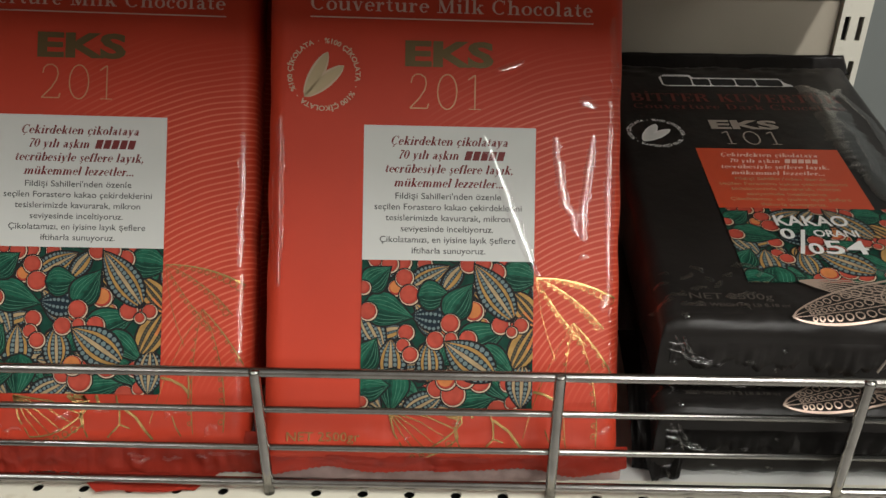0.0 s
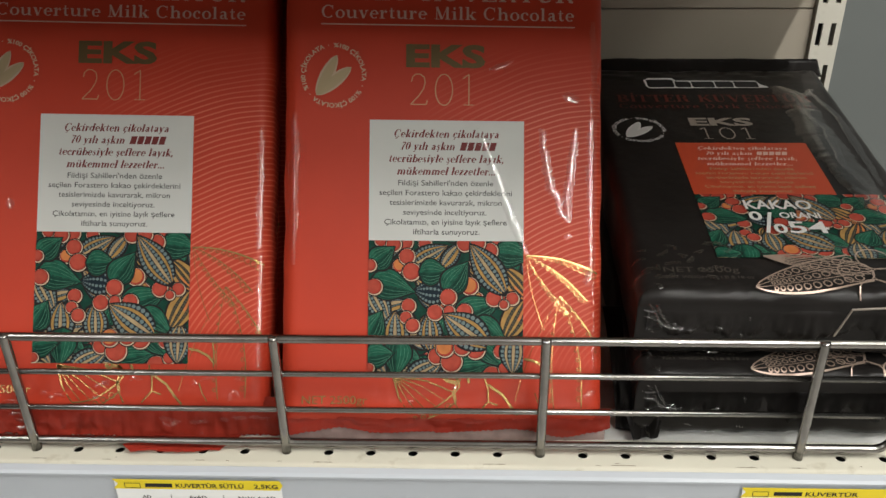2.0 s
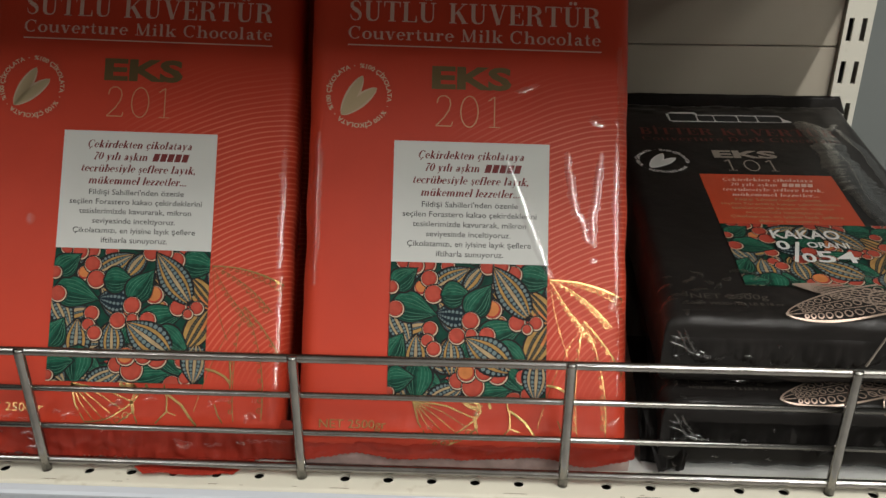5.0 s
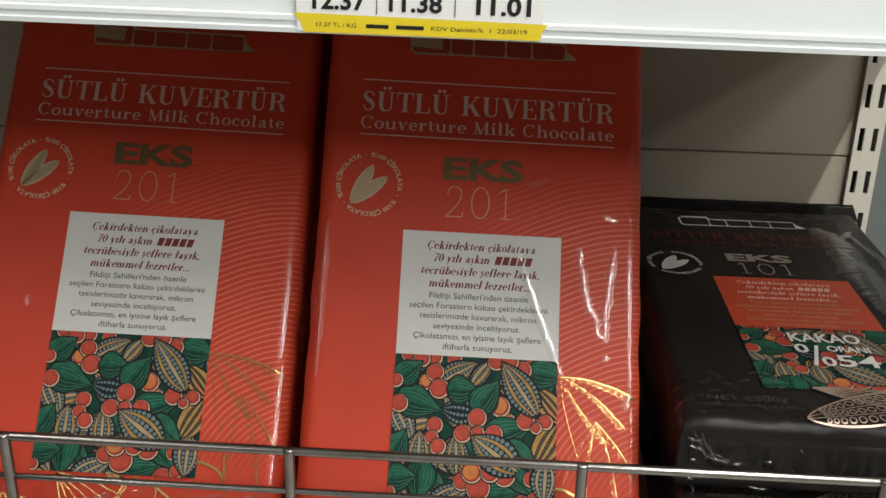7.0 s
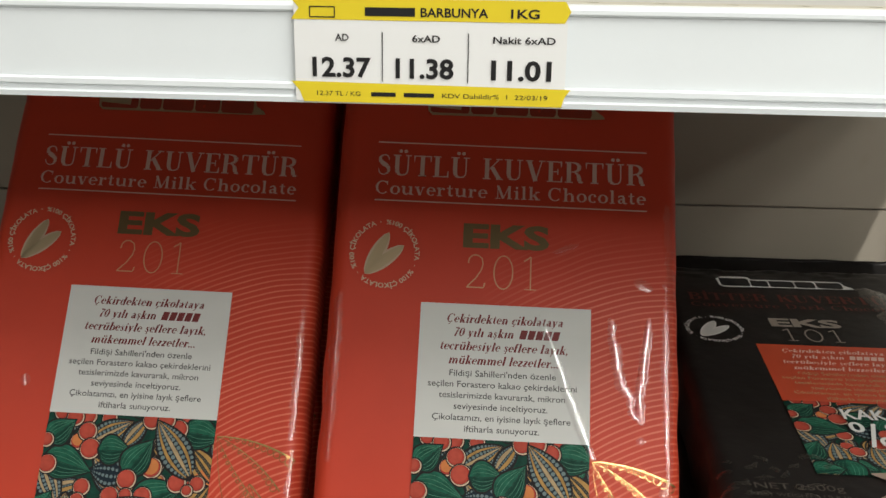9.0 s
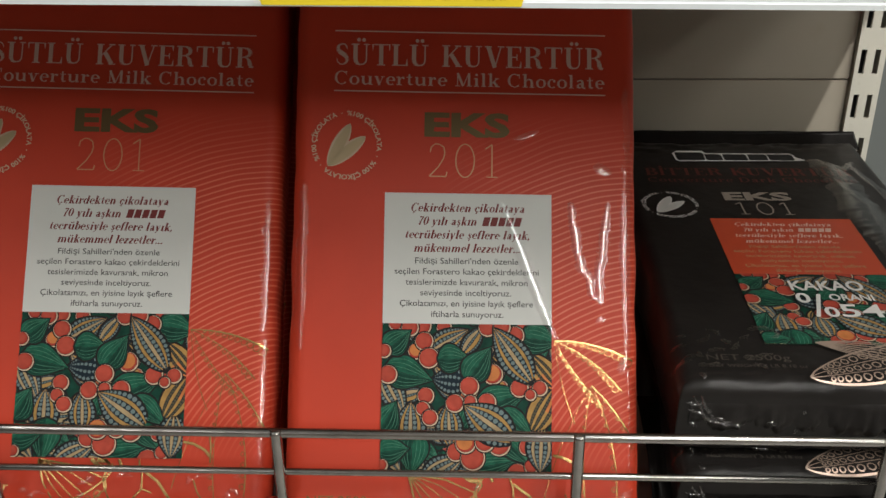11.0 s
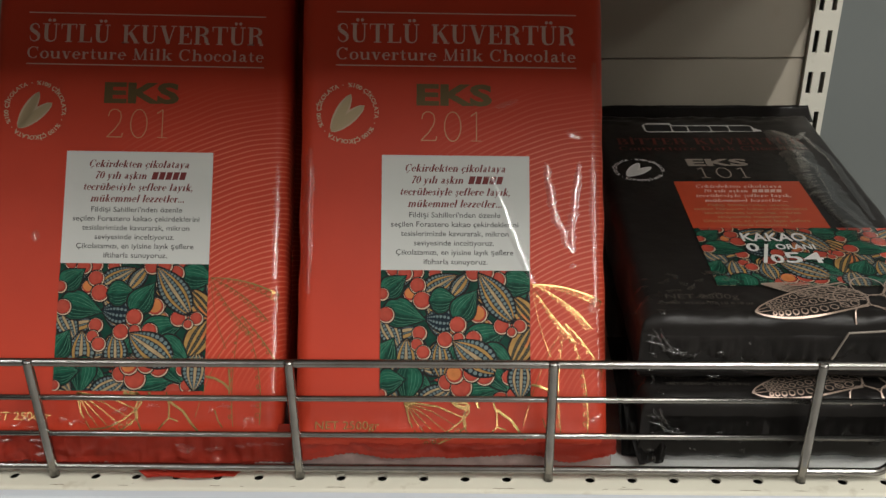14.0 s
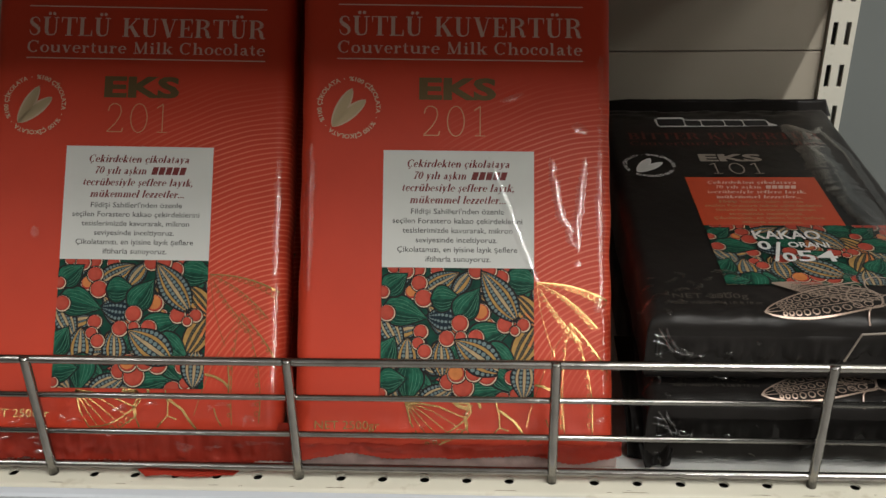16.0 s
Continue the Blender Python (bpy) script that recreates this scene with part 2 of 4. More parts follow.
slab("wall_1", 0.44, 1.6, 0.62, 0.66, -1.0, 1.4, GREY_WALL, "smooth grey-green panel beyond the end of the shelving", "wall")
for tx in TUBES_X:
    bm = bmesh.new()
    hw = 0.06 if tx < 1 else 0.28
    box(bm, tx - hw, tx + hw, -3.55, -0.1, CEILING - 0.06, CEILING - 0.001, 0.006)
    tagged(part("ceiling_light", bm, LAMP_BODY), "white strip light under the shop ceiling", "ceiling light", "strip lights")

# ---- shelving ----
X0, X1 = -0.46, 0.405
BACK = 0.372


def holed_strip(bm, y0, y1, z, pitch, r, k0, k1, depth=0.0015):
    """A sheet with a row of round holes through it, with the holes' walls."""
    n = 16
    for k in range(k0, k1 + 1):
        cx = k * pitch
        sq, ci, lo = [], [], []
        for i in range(n):
            a = math.tau * (i + 0.5) / n
            c, s_ = math.cos(a), math.sin(a)
            f = 1 / max(abs(c), abs(s_))
            px, py = c * f * pitch / 2, s_ * f
            sq.append(bm.verts.new((cx + px, (y1 if py > 0 else -y0) * py, z)))
            ci.append(bm.verts.new((cx + r * c, r * s_, z)))
            lo.append(bm.verts.new((cx + r * c, r * s_, z - depth)))
        for i in range(n):
            j = (i + 1) % n
            bm.faces.new((sq[i], sq[j], ci[j], ci[i]))
            bm.faces.new((ci[i], ci[j], lo[j], lo[i]))
        for a, b in ((n // 8 - 1, n // 8), (3 * n // 8 - 1, 3 * n // 8), (5 * n // 8 - 1, 5 * n // 8), (7 * n // 8 - 1, 7 * n // 8)):
            va, vb = sq[a], sq[b]
            corner = bm.verts.new((va.co.x if abs(abs(va.co.x - cx) - pitch / 2) < 1e-6 else vb.co.x, va.co.y if abs(abs(va.co.y) - max(abs(y0), y1)) < 1e-6 or abs(va.co.y - y0) < 1e-6 or abs(va.co.y - y1) < 1e-6 else vb.co.y, z))
            bm.faces.new((va, vb, corner))


def shelf(name, front, z, label):
    """A steel shelf: holed front strip, deck, rolled front edge and underside."""
    top = tagged(new(name), label, "shelf", kind="structure")
    top.location = (0, front, z)
    bm = bmesh.new()
    holed_strip(bm, -0.0095, 0.013, 0, 0.025, 0.003, -18, 15)
    bmesh.ops.remove_doubles(bm, verts=bm.verts, dist=1e-5)
    bmesh.ops.recalc_face_normals(bm, faces=bm.faces)
    part("perforated_edge", bm, CREAM_STEEL, top, "cream enamelled steel strip with round holes")
    # added black sheet: paints the shade seen through the holes
    bm = bmesh.new()
    box(bm, X0, X1, -0.008, 0.012, -0.0070, -0.0065)
    part("hole_backing", bm, SHADE_BLACK, top, "black sheet painted as the shade under the holes")
    bm = bmesh.new()
    profile(bm, [(-0.0095, 0), (-0.0108, -0.0004), (-0.0115, -0.0015), (-0.0115, -0.028), (-0.0102, -0.028), (-0.0102, -0.002)], X0, X1)
    part("front_edge", bm, CREAM_STEEL, top)
    bm = bmesh.new()
    box(bm, X0, X1, 0.0132, BACK - front - 0.001, -0.002, -0.0003)
    part("deck", bm, DECK, top, "pale grey enamelled steel deck")
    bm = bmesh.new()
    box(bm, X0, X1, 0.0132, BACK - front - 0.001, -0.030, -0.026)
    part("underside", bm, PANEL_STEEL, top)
    for x in (X0, X1 - 0.002):
        bm = bmesh.new()
        box(bm, x, x + 0.0018, -0.009, BACK - front - 0.002, -0.0258, -0.0022)
        part("end_plate", bm, CREAM_STEEL, top)
    return top


TILT_UP = pose(0, 0, 0.3330, 0, 0.55, 0)
shelf("shelf_1", 0.0, 0.0, "cream steel shop shelf with a perforated front edge")
shelf("shelf_2", -0.0150, 0.0, "cream steel shop shelf above the chocolate").matrix_basis = TILT_UP @ pose(0, -0.0150, 0)


marks = bpy.data.objects["shelf_1"]
rnd = random.Random(3)
for _ in range(26):
    x, y, ln_ = rnd.uniform(-0.23, 0.34), rnd.choice((-0.0089, -0.0086, -0.0070, 0.0085, 0.0040)), rnd.uniform(0.0015, 0.016)
    if y > -0.008:
        ln_ *= 0.15
    bm = bmesh.new()
    n = 7
    up_ = [bm.verts.new((x + ln_ * k / n, y + rnd.uniform(0.0001, 0.0004) * (0 < k < n), 0.00012)) for k in range(n + 1)]
    lo_ = [bm.verts.new((x + ln_ * k / n, y - rnd.uniform(0.00005, 0.0003), 0.00012)) for k in range(n + 1)]
    for k in range(n):
        bm.faces.new((lo_[k], lo_[k + 1], up_[k + 1], up_[k]))
    part("wear_mark", bm, WEAR, marks, "dark chip in the enamel")


def price_rail(front, z, low, m):
    """A white plastic label channel clipped to a shelf's front edge."""
    top = tagged(new("price_rail"), "white plastic price label channel on the shelf edge", "price rail", "price rails")
    top.location = (0, front, z)
    for nm, pts in (("channel", [(0, -0.0042), (-0.0046, -0.0042), (-0.0046, low + 0.0076), (0, low + 0.0076)]),
                    ("upper_lip", [(0, 0), (-0.0045, -0.0005), (-0.0060, -0.0018), (-0.0060, -0.0032), (-0.0046, -0.0041), (0, -0.0041)]),
                    ("lower_lip", [(0, low + 0.0075), (-0.0046, low + 0.0075), (-0.0062, low + 0.0068), (-0.0062, low + 0.0050), (-0.0050, low + 0.0044), (-0.0050, low + 0.0026), (-0.0062, low + 0.0020), (-0.0058, low), (-0.0005, low), (0, low + 0.001)])):
        bm = bmesh.new()
        profile(bm, pts, X0, X1)
        part(nm, bm, m, top)
    return top


price_rail(-0.0117, -0.0015, -0.040, RAIL_GREY)
price_rail(0, 0, -0.0364, RAIL_WHITE).matrix_basis = TILT_UP @ pose(0, -0.0267, -0.0002)

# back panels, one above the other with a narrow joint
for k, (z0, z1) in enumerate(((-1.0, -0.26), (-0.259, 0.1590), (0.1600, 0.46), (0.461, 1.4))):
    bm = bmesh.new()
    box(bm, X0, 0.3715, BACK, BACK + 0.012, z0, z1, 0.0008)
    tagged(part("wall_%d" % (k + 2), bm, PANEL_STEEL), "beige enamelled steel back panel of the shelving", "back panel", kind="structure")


def slotted_face(bm, x0, x1, y, z0, cells, pitch, xs, w, h, depth):
    """An upright's front with columns of tall slots cut through."""
    edges = [x0] + [(a + b) / 2 for a, b in zip(xs, xs[1:])] + [x1]
    for k in range(cells):
        c = z0 + k * pitch
        for i, sx_ in enumerate(xs):
            o = [(edges[i], c - pitch / 2), (edges[i + 1], c - pitch / 2), (edges[i + 1], c + pitch / 2), (edges[i], c + pitch / 2)]
            s_ = [(sx_ - w / 2, c - h / 2), (sx_ + w / 2, c - h / 2), (sx_ + w / 2, c + h / 2), (sx_ - w / 2, c + h / 2)]
            vo = [bm.verts.new((px, y, pz)) for px, pz in o]
            vs = [bm.verts.new((px, y, pz)) for px, pz in s_]
            vd = [bm.verts.new((px, y + depth, pz)) for px, pz in s_]
            for a in range(4):
                b = (a + 1) % 4
                bm.faces.new((vo[a], vo[b], vs[b], vs[a]))
                bm.faces.new((vs[a], vs[b], vd[b], vd[a]))


upright = tagged(new("upright"), "ivory steel shelving upright with paired slots", "upright", kind="structure")
bm = bmesh.new()
slotted_face(bm, 0.3718, 0.3945, 0.3665, 0.1390 - 24 * 0.0363, 60, 0.0363, (0.3772, 0.3880), 0.0042, 0.0195, 0.0025)
bmesh.ops.remove_doubles(bm, verts=bm.verts, dist=1e-5)
part("slotted_front", bm, UPRIGHT, upright)
bm = bmesh.new()
box(bm, 0.3718, 0.3728, 0.3666, 0.42, -0.74, 1.4)
part("side_web", bm, UPRIGHT, upright)
bm = bmesh.new()
box(bm, 0.3935, 0.3945, 0.3666, 0.42, -0.74, 1.4)
part("side_web", bm, UPRIGHT, upright)
# black sheet inside the upright, its colour replacing the shade behind the slots
bm = bmesh.new()
box(bm, 0.3730, 0.3933, 0.385, 0.386, -0.74, 1.4)
part("slot_backing", bm, SHADE_BLACK, upright, "black sheet painted as the shade behind the slots")

# ---- wire fence in the shelf's holes ----
fence = tagged(new("wire_fence"), "chrome wire fence standing in the shelf's front holes", "shelf fence")
FZ = (0.0062, 0.0302, 0.0560, 0.0808)
FX0, FX1 = -0.425, 0.327


def loop_pts():
    r, pts = 0.010, []
    for cx, cz, a0 in ((FX1 - r, FZ[0] + r, -90), (FX1 - r, FZ[3] - r, 0), (FX0 + r, FZ[3] - r, 90), (FX0 + r, FZ[0] + r, 180)):
        for k in range(7):
            a = radians(a0 + 15 * k)
            pts.append((cx + r * math.cos(a), 0.0012, cz + r * math.sin(a)))
    return pts


bm = bmesh.new()
rod(bm, loop_pts(), 0.0025, closed=True)
smooth(part("frame_wire", bm, CHROME, fence))
for z in FZ[1:3]:
    bm = bmesh.new()
    rod(bm, [(FX0, 0.0022, z), (-0.1, 0.0024, z - 0.0003), (0.1, 0.0020, z + 0.0003), (FX1, 0.0022, z)], 0.0018)
    smooth(part("cross_wire", bm, CHROME, fence))
for x in (-0.325, -0.175, -0.025, 0.125, 0.275):
    bm = bmesh.new()
    rod(bm, [(x, 0.0, -0.005), (x, 0.0, 0.02), (x, -0.0004, 0.078), (x, -0.0004, 0.0815), (x, -0.0002, 0.0830)], 0.0029)
    smooth(part("post", bm, CHROME, fence))


# ---- printing ----
def text_mesh(body, shear=0.0, bold=0.0):
    cu = bpy.data.curves.new("t", "FONT")
    cu.body, cu.shear, cu.offset, cu.resolution_u = body, shear, bold, 3
    ob = bpy.data.objects.new("t", cu)
    scene.collection.objects.link(ob)
    dg = bpy.context.evaluated_depsgraph_get()
    me = ob.evaluated_get(dg).to_mesh()
    vs = [tuple(v.co[:2]) for v in me.vertices]
    fs = [tuple(p.vertices) for p in me.polygons]
    ob.evaluated_get(dg).to_mesh_clear()
    bpy.data.objects.remove(ob)
    bpy.data.curves.remove(cu)
    return vs, fs


class Print:
    """Flat printed shapes in millimetres on a face, gathered into one mesh."""

    def __init__(self, lift=0.12, surface=None, clip=None):
        self.v, self.f, self.m, self.mats, self.lift, self.surface, self.clip = [], [], [], [], lift, surface, clip

    def slot(self, m):
        if m not in self.mats:
            self.mats.append(m)
        return self.mats.index(m)

    def poly(self, pts, m, up=0.0):
        if self.clip:
            pts = clip_rect(pts, *self.clip)
        if len(pts) < 3:
            return
        n = len(self.v)
        self.v += [(x, y, self.lift + up) for x, y in pts]
        self.f.append(tuple(range(n, n + len(pts))))
        self.m.append(self.slot(m))

    def ribbon(self, pts, w, m, up=0.0):
        for k, ((ax, ay), (bx, by)) in enumerate(zip(pts, pts[1:])):
            d = math.hypot(bx - ax, by - ay) or 1
            wa = w[k] if isinstance(w, list) else w
            wb = w[k + 1] if isinstance(w, list) else w
            nx, ny = -(by - ay) / d / 2, (bx - ax) / d / 2
            self.poly([(ax - nx * wa, ay - ny * wa), (bx - nx * wb, by - ny * wb), (bx + nx * wb, by + ny * wb), (ax + nx * wa, ay + ny * wa)], m, up)

    def disc(self, x, y, r, m, up=0.0, n=18, sx=1.0):
        self.poly([(x + r * sx * math.cos(math.tau * k / n), y + r * math.sin(math.tau * k / n)) for k in range(n)], m, up)

    def ring(self, x, y, r, w, m, up=0.0, n=18):
        self.ribbon([(x + r * math.cos(math.tau * k / n), y + r * math.sin(math.tau * k / n)) for k in range(n + 1)], w, m, up)

    def text(self, body, x0, x1, base, cap, m, up=0.0, shear=0.0, bold=0.0, around=None):
        vs, fs = text_mesh(body, shear, bold)
        if not vs:
            return
        lo, hi = min(v[0] for v in vs), max(v[0] for v in vs)
        sx_, sy_ = (x1 - x0) / (hi - lo), cap / 0.73
        n, k = len(self.v), self.slot(m)
        for x, y in vs:
            px, py = x0 + (x - lo) * sx_, base + y * sy_
            if around:
                cx, cy, rad = around
                a = math.pi / 2 - px / rad
                px, py = cx + (rad + py) * math.cos(a), cy + (rad + py) * math.sin(a)
            self.v.append((px, py, self.lift + up))
        self.f += [tuple(n + i for i in f) for f in fs]
        self.m += [k] * len(fs)

    def part(self, name, parent, label=""):
        me = bpy.data.meshes.new(name)
        out = []
        for x, y, z in self.v:
            if self.surface:
                z += self.surface(x, y)
            out.append((x / 1000, y / 1000, z / 1000))
        me.from_pydata(out, [], self.f)
        for m in self.mats:
            me.materials.append(m)
        me.polygons.foreach_set("material_index", self.m)
        me.update()
        ob = new(name, me)
        ob.parent = parent
        if label:
            ob["label"] = label
        return ob


def clip_rect(pts, x0, x1, y0, y1):
    for ax, lim, s_ in ((0, x0, 1), (0, x1, -1), (1, y0, 1), (1, y1, -1)):
        res = []
        for a, b in zip(pts, pts[1:] + pts[:1]):
            ia, ib = s_ * (a[ax] - lim) >= 0, s_ * (b[ax] - lim) >= 0
            if ia:
                res.append(a)
            if ia != ib:
                t = (lim - a[ax]) / (b[ax] - a[ax])
                res.append((a[0] + t * (b[0] - a[0]), a[1] + t * (b[1] - a[1])))
        pts = res
        if len(pts) < 3:
            return []
    return pts


# cocoa pattern: leaves and pods as (x, y) of both tips and a width, fruit as (x, y, radius); 3.4 units to a millimetre, y down
LEAVES = [(5, 78, 93, 102, 50), (100, 62, 160, 62, 44), (152, 102, 197, 40, 44), (250, 20, 322, 32, 48), (170, 150, 264, 120, 50), (5, 50, 52, 12, 40), (-4, 195, 28, 138, 44),
          (213, 152, 275, 205, 36), (60, 192, 54, 272, 48), (-4, 228, 52, 222, 42), (158, 256, 248, 240, 40), (222, 202, 265, 248, 34)]
PODS = [(155, 10, 82, 52, 44), (182, 4, 146, 52, 30), (42, 165, 0, 88, 44), (90, 98, 152, 104, 46), (53, 140, 53, 215, 54), (120, 142, 124, 215, 46), (262, 205, 310, 115, 50), (262, 48, 316, 112, 42),
        (148, 236, 76, 276, 46), (200, 6, 268, 100, 56), (148, 145, 235, 205, 66), (285, 262, 288, 188, 52)]
POD_FILL = (0, 0, 1, 2, 0, 0, 3, 3, 1, 0, 0, 1)
FRUIT = [(25, 0, 15), (72, 4, 18), (50, 8, 17), (62, 50, 16), (76, 32, 18), (85, 62, 20), (12, 92, 18), (4, 50, 14), (200, 90, 20), (190, 6, 18), (240, 20, 18), (216, 5, 17), (248, 114, 18),
         (285, 114, 15), (268, 126, 11), (75, 152, 14), (88, 168, 16), (132, 142, 18), (190, 140, 18), (158, 112, 19), (160, 139, 13)]
FRUIT_LOW = [(135, 228, 18), (212, 214, 22), (165, 238, 24), (152, 212, 20), (186, 210, 19), (245, 266, 21), (262, 218, 16), (270, 252, 14), (3, 252, 12)]


def cocoa_art(pr, x0, y0, w, h):
    """Fills a rectangle with cocoa leaves, pods and fruit."""
    s_ = w / 306
    up = [0.0]

    def at(x, y):
        return x0 + x * s_, y0 - y * s_

    def swell(t, kind):
        """Half width along a leaf (pointed at its far end) or a pod (ribs meeting at its near end)."""
        if kind == "leaf":
            return math.sin(math.pi * (0.04 + 0.96 * t) ** 0.72) ** 1.15 if 0 < t < 1 else 0.0
        return math.sin(math.pi * (0.93 * t) ** 1.12) ** 0.8 if t > 0 else 0.0

    def strand(ax, ay, bx, by, wd, f, n=12, kind="pod", grow=0.0):
        dx, dy = bx - ax, by - ay
        ln = math.hypot(dx, dy)
        ux, uy = dx / ln, dy / ln
        row = []
        for k in range(n + 1):
            t = k / n
            o = f * (wd / 2 + grow) * swell(t, kind)
            l_ = -grow + t * (ln + 2 * grow)
            row.append(at(ax + ux * l_ - uy * o, ay + uy * l_ + ux * o))
        return row

    def lens(ax, ay, bx, by, wd, grow=0.0, kind="pod"):
        return strand(ax, ay, bx, by, wd, 1, 14, kind, grow) + strand(ax, ay, bx, by, wd, -1, 14, kind, grow)[-2:0:-1]

    def step():
        up[0] += 0.0038
        return up[0]

    pr.poly([at(0, 0), at(0, h / s_), at(306, h / s_), at(306, 0)], P_DEEP, 0)
    rnd = random.Random(5)
    up[0] = 0.01

    def leaf(a):
        a = (*a[:4], a[4] * 1.2)
        z = step()
        pr.poly(lens(*a, 3.0, "leaf"), P_DARK, z)
        pr.poly(lens(*a, -0.4, "leaf"), P_GREEN, z + 0.0012)
        one, two = strand(*a, 0.96, kind="leaf"), strand(*a, 0.1, kind="leaf")
        pr.poly(one + two[::-1], P_DEEP, z + 0.0018)
        for f in (-0.75, -0.5, -0.24, 0.05, 0.34, 0.6, 0.82):
            pts = strand(*a, f, kind="leaf")[1:-1]
            pr.ribbon(pts, [0.06 + 0.18 * math.sin(math.pi * (k + 0.5) / len(pts)) for k in range(len(pts))], P_GREEN2 if f != 0.05 else P_DARK, z + 0.0024)

    def pod(a, fill):
        """Ribbed pod: pale bands between dark rows of beads that shrink towards the tip."""
        z = step()
        pr.poly(lens(*a, 3.5), P_DARK, z)
        if fill == 3:
            pr.poly(lens(*a, -0.6), P_YELLOW, z + 0.0012)
            pr.poly(strand(*a, 0.92)[7:] + strand(*a, 0.1)[:6:-1], P_AMBER, z + 0.0016)
            rows, size = (-0.45, 0.05, 0.55), 0.10
        else:
            pr.poly(lens(*a, -0.6), P_BLUE, z + 0.0012)
            bands = ((-0.67, -0.47), (-0.12, 0.12), (0.47, 0.67)) if a[4] > 38 else ((-0.62, -0.18), (0.18, 0.62))
            for k, (f0, f1) in enumerate(bands):
                pr.poly(strand(*a, f0) + strand(*a, f1)[::-1], (P_YELLOW, P_CREAM, P_BLUE)[fill] if k != 1 or fill else P_CREAM, z + 0.0016)
            rows, size = ((-0.85, -0.29, 0.29, 0.85), 0.155) if a[4] > 38 else ((-0.8, 0.0, 0.8), 0.14)
        ln = math.hypot(a[2] - a[0], a[3] - a[1])
        for f in rows:
            if fill == 3:
                pts = strand(*a, f)
                pr.ribbon(pts, [0.3 + 0.115 * a[4] * s_ * swell(k / 12, "pod") for k in range(13)], P_BLUE, z + 0.0022)
            t = 0.10
            while t < 0.97:
                r = max(0.22, size * 0.5 * a[4] * s_ * swell(t, "pod") * 0.92)
                o = f * a[4] / 2 * swell(t, "pod")
                ux, uy = (a[2] - a[0]) / ln, (a[3] - a[1]) / ln
                x, y = at(a[0] + ux * t * ln - uy * o, a[1] + uy * t * ln + ux * o)
                pr.disc(x, y, r, P_BEAD if fill != 3 else P_RIB, z + 0.0030, 8)
                t += (2 * r + 0.42) / (ln * s_)

    def fruit(x, y, r, m):
        z = step()
        cx, cy = at(x, y)
        q = r * s_ * 0.90
        pr.disc(cx, cy, q + 0.75, P_DARK, z, 20)
        pr.disc(cx, cy, q + 0.1, P_RIMLIGHT, z + 0.0012, 20)
        pr.disc(cx - 0.22, cy + 0.28, q - 0.30, P_DARK, z + 0.0020, 20)
        pr.disc(cx - 0.26, cy + 0.34, q - 0.50, P_RIM, z + 0.0028, 20)
        pr.disc(cx - 0.55, cy + 0.75, q - 1.15, m, z + 0.0036, 18)

    for _ in range(100):
        x, y, an, ln_ = rnd.uniform(-10, 316), rnd.uniform(-10, h / s_ + 10), rnd.uniform(0, math.tau), rnd.uniform(34, 62)
        a = (x, y, x + ln_ * math.cos(an), y + ln_ * math.sin(an), ln_ * 0.55)
        pick = rnd.random()
        if pick < 0.62:
            pod(a, rnd.choice((0, 1, 1, 3, 3)))
        elif pick < 0.78:
            leaf(a)
        else:
            fruit(x, y, rnd.uniform(11, 17), rnd.choice((P_ORANGE, P_ORANGE, P_AMBER, P_YELLOW)))
    for k, a in enumerate(PODS[:9]):
        pod(a, POD_FILL[k])
    def fruits(lo, hi):
        for k, (x, y, r) in list(enumerate(FRUIT + FRUIT_LOW))[lo:hi]:
            fruit(x, y, r, P_AMBER if k in (3, 8, 24) else P_ORANGE)

    fruits(0, 6)
    fruits(8, 9)
    for a in LEAVES:
        leaf(a)
    fruits(6, 8)
    fruits(9, 40)
    for k, a in enumerate(PODS[9:]):
        pod(a, POD_FILL[9 + k])


def foil_fan(pr, x, y, a0, a1, length, ribs, m, beads=True, grow=1.0):
    """Line-drawn cocoa pod half: ribs from one tip, joined by an outer bow, with beads."""
    rows = []
    for i in range(ribs):
        a = radians(a0 + (a1 - a0) * i / (ribs - 1))
        bend = radians(14) * (1 - 2 * i / (ribs - 1))
        ln = length * (1 - 0.25 * abs(2 * i / (ribs - 1) - 1) ** 2 * grow)
        pts = [(x + ln * t * math.cos(a + bend * (1 - t)), y + ln * t * math.sin(a + bend * (1 - t))) for t in [k / 10 for k in range(11)]]
        rows.append(pts)
        pr.ribbon(pts, [1.1 - 0.06 * k for k in range(11)], m)
        if beads and i < ribs - 1:
            for k, (px, py) in enumerate(pts[2:]):
                pr.ring(px + 0.4, py - 1.1 - 0.06 * k, 0.8 + 0.09 * k, 0.4, m, 0.01, 10)
    for a, b in zip(rows, rows[1:]):
        (ax, ay), (bx, by) = a[-1], b[-1]
        mx_, my_ = (ax + bx) / 2 + (ax + bx - 2 * x) * 0.04, (ay + by) / 2 + (ay + by - 2 * y) * 0.04
        pr.ribbon([a[-1], ((ax + mx_) / 2 + 0.4, (ay + my_) / 2), (mx_, my_), ((bx + mx_) / 2, (by + my_) / 2), b[-1]], 0.7, m)


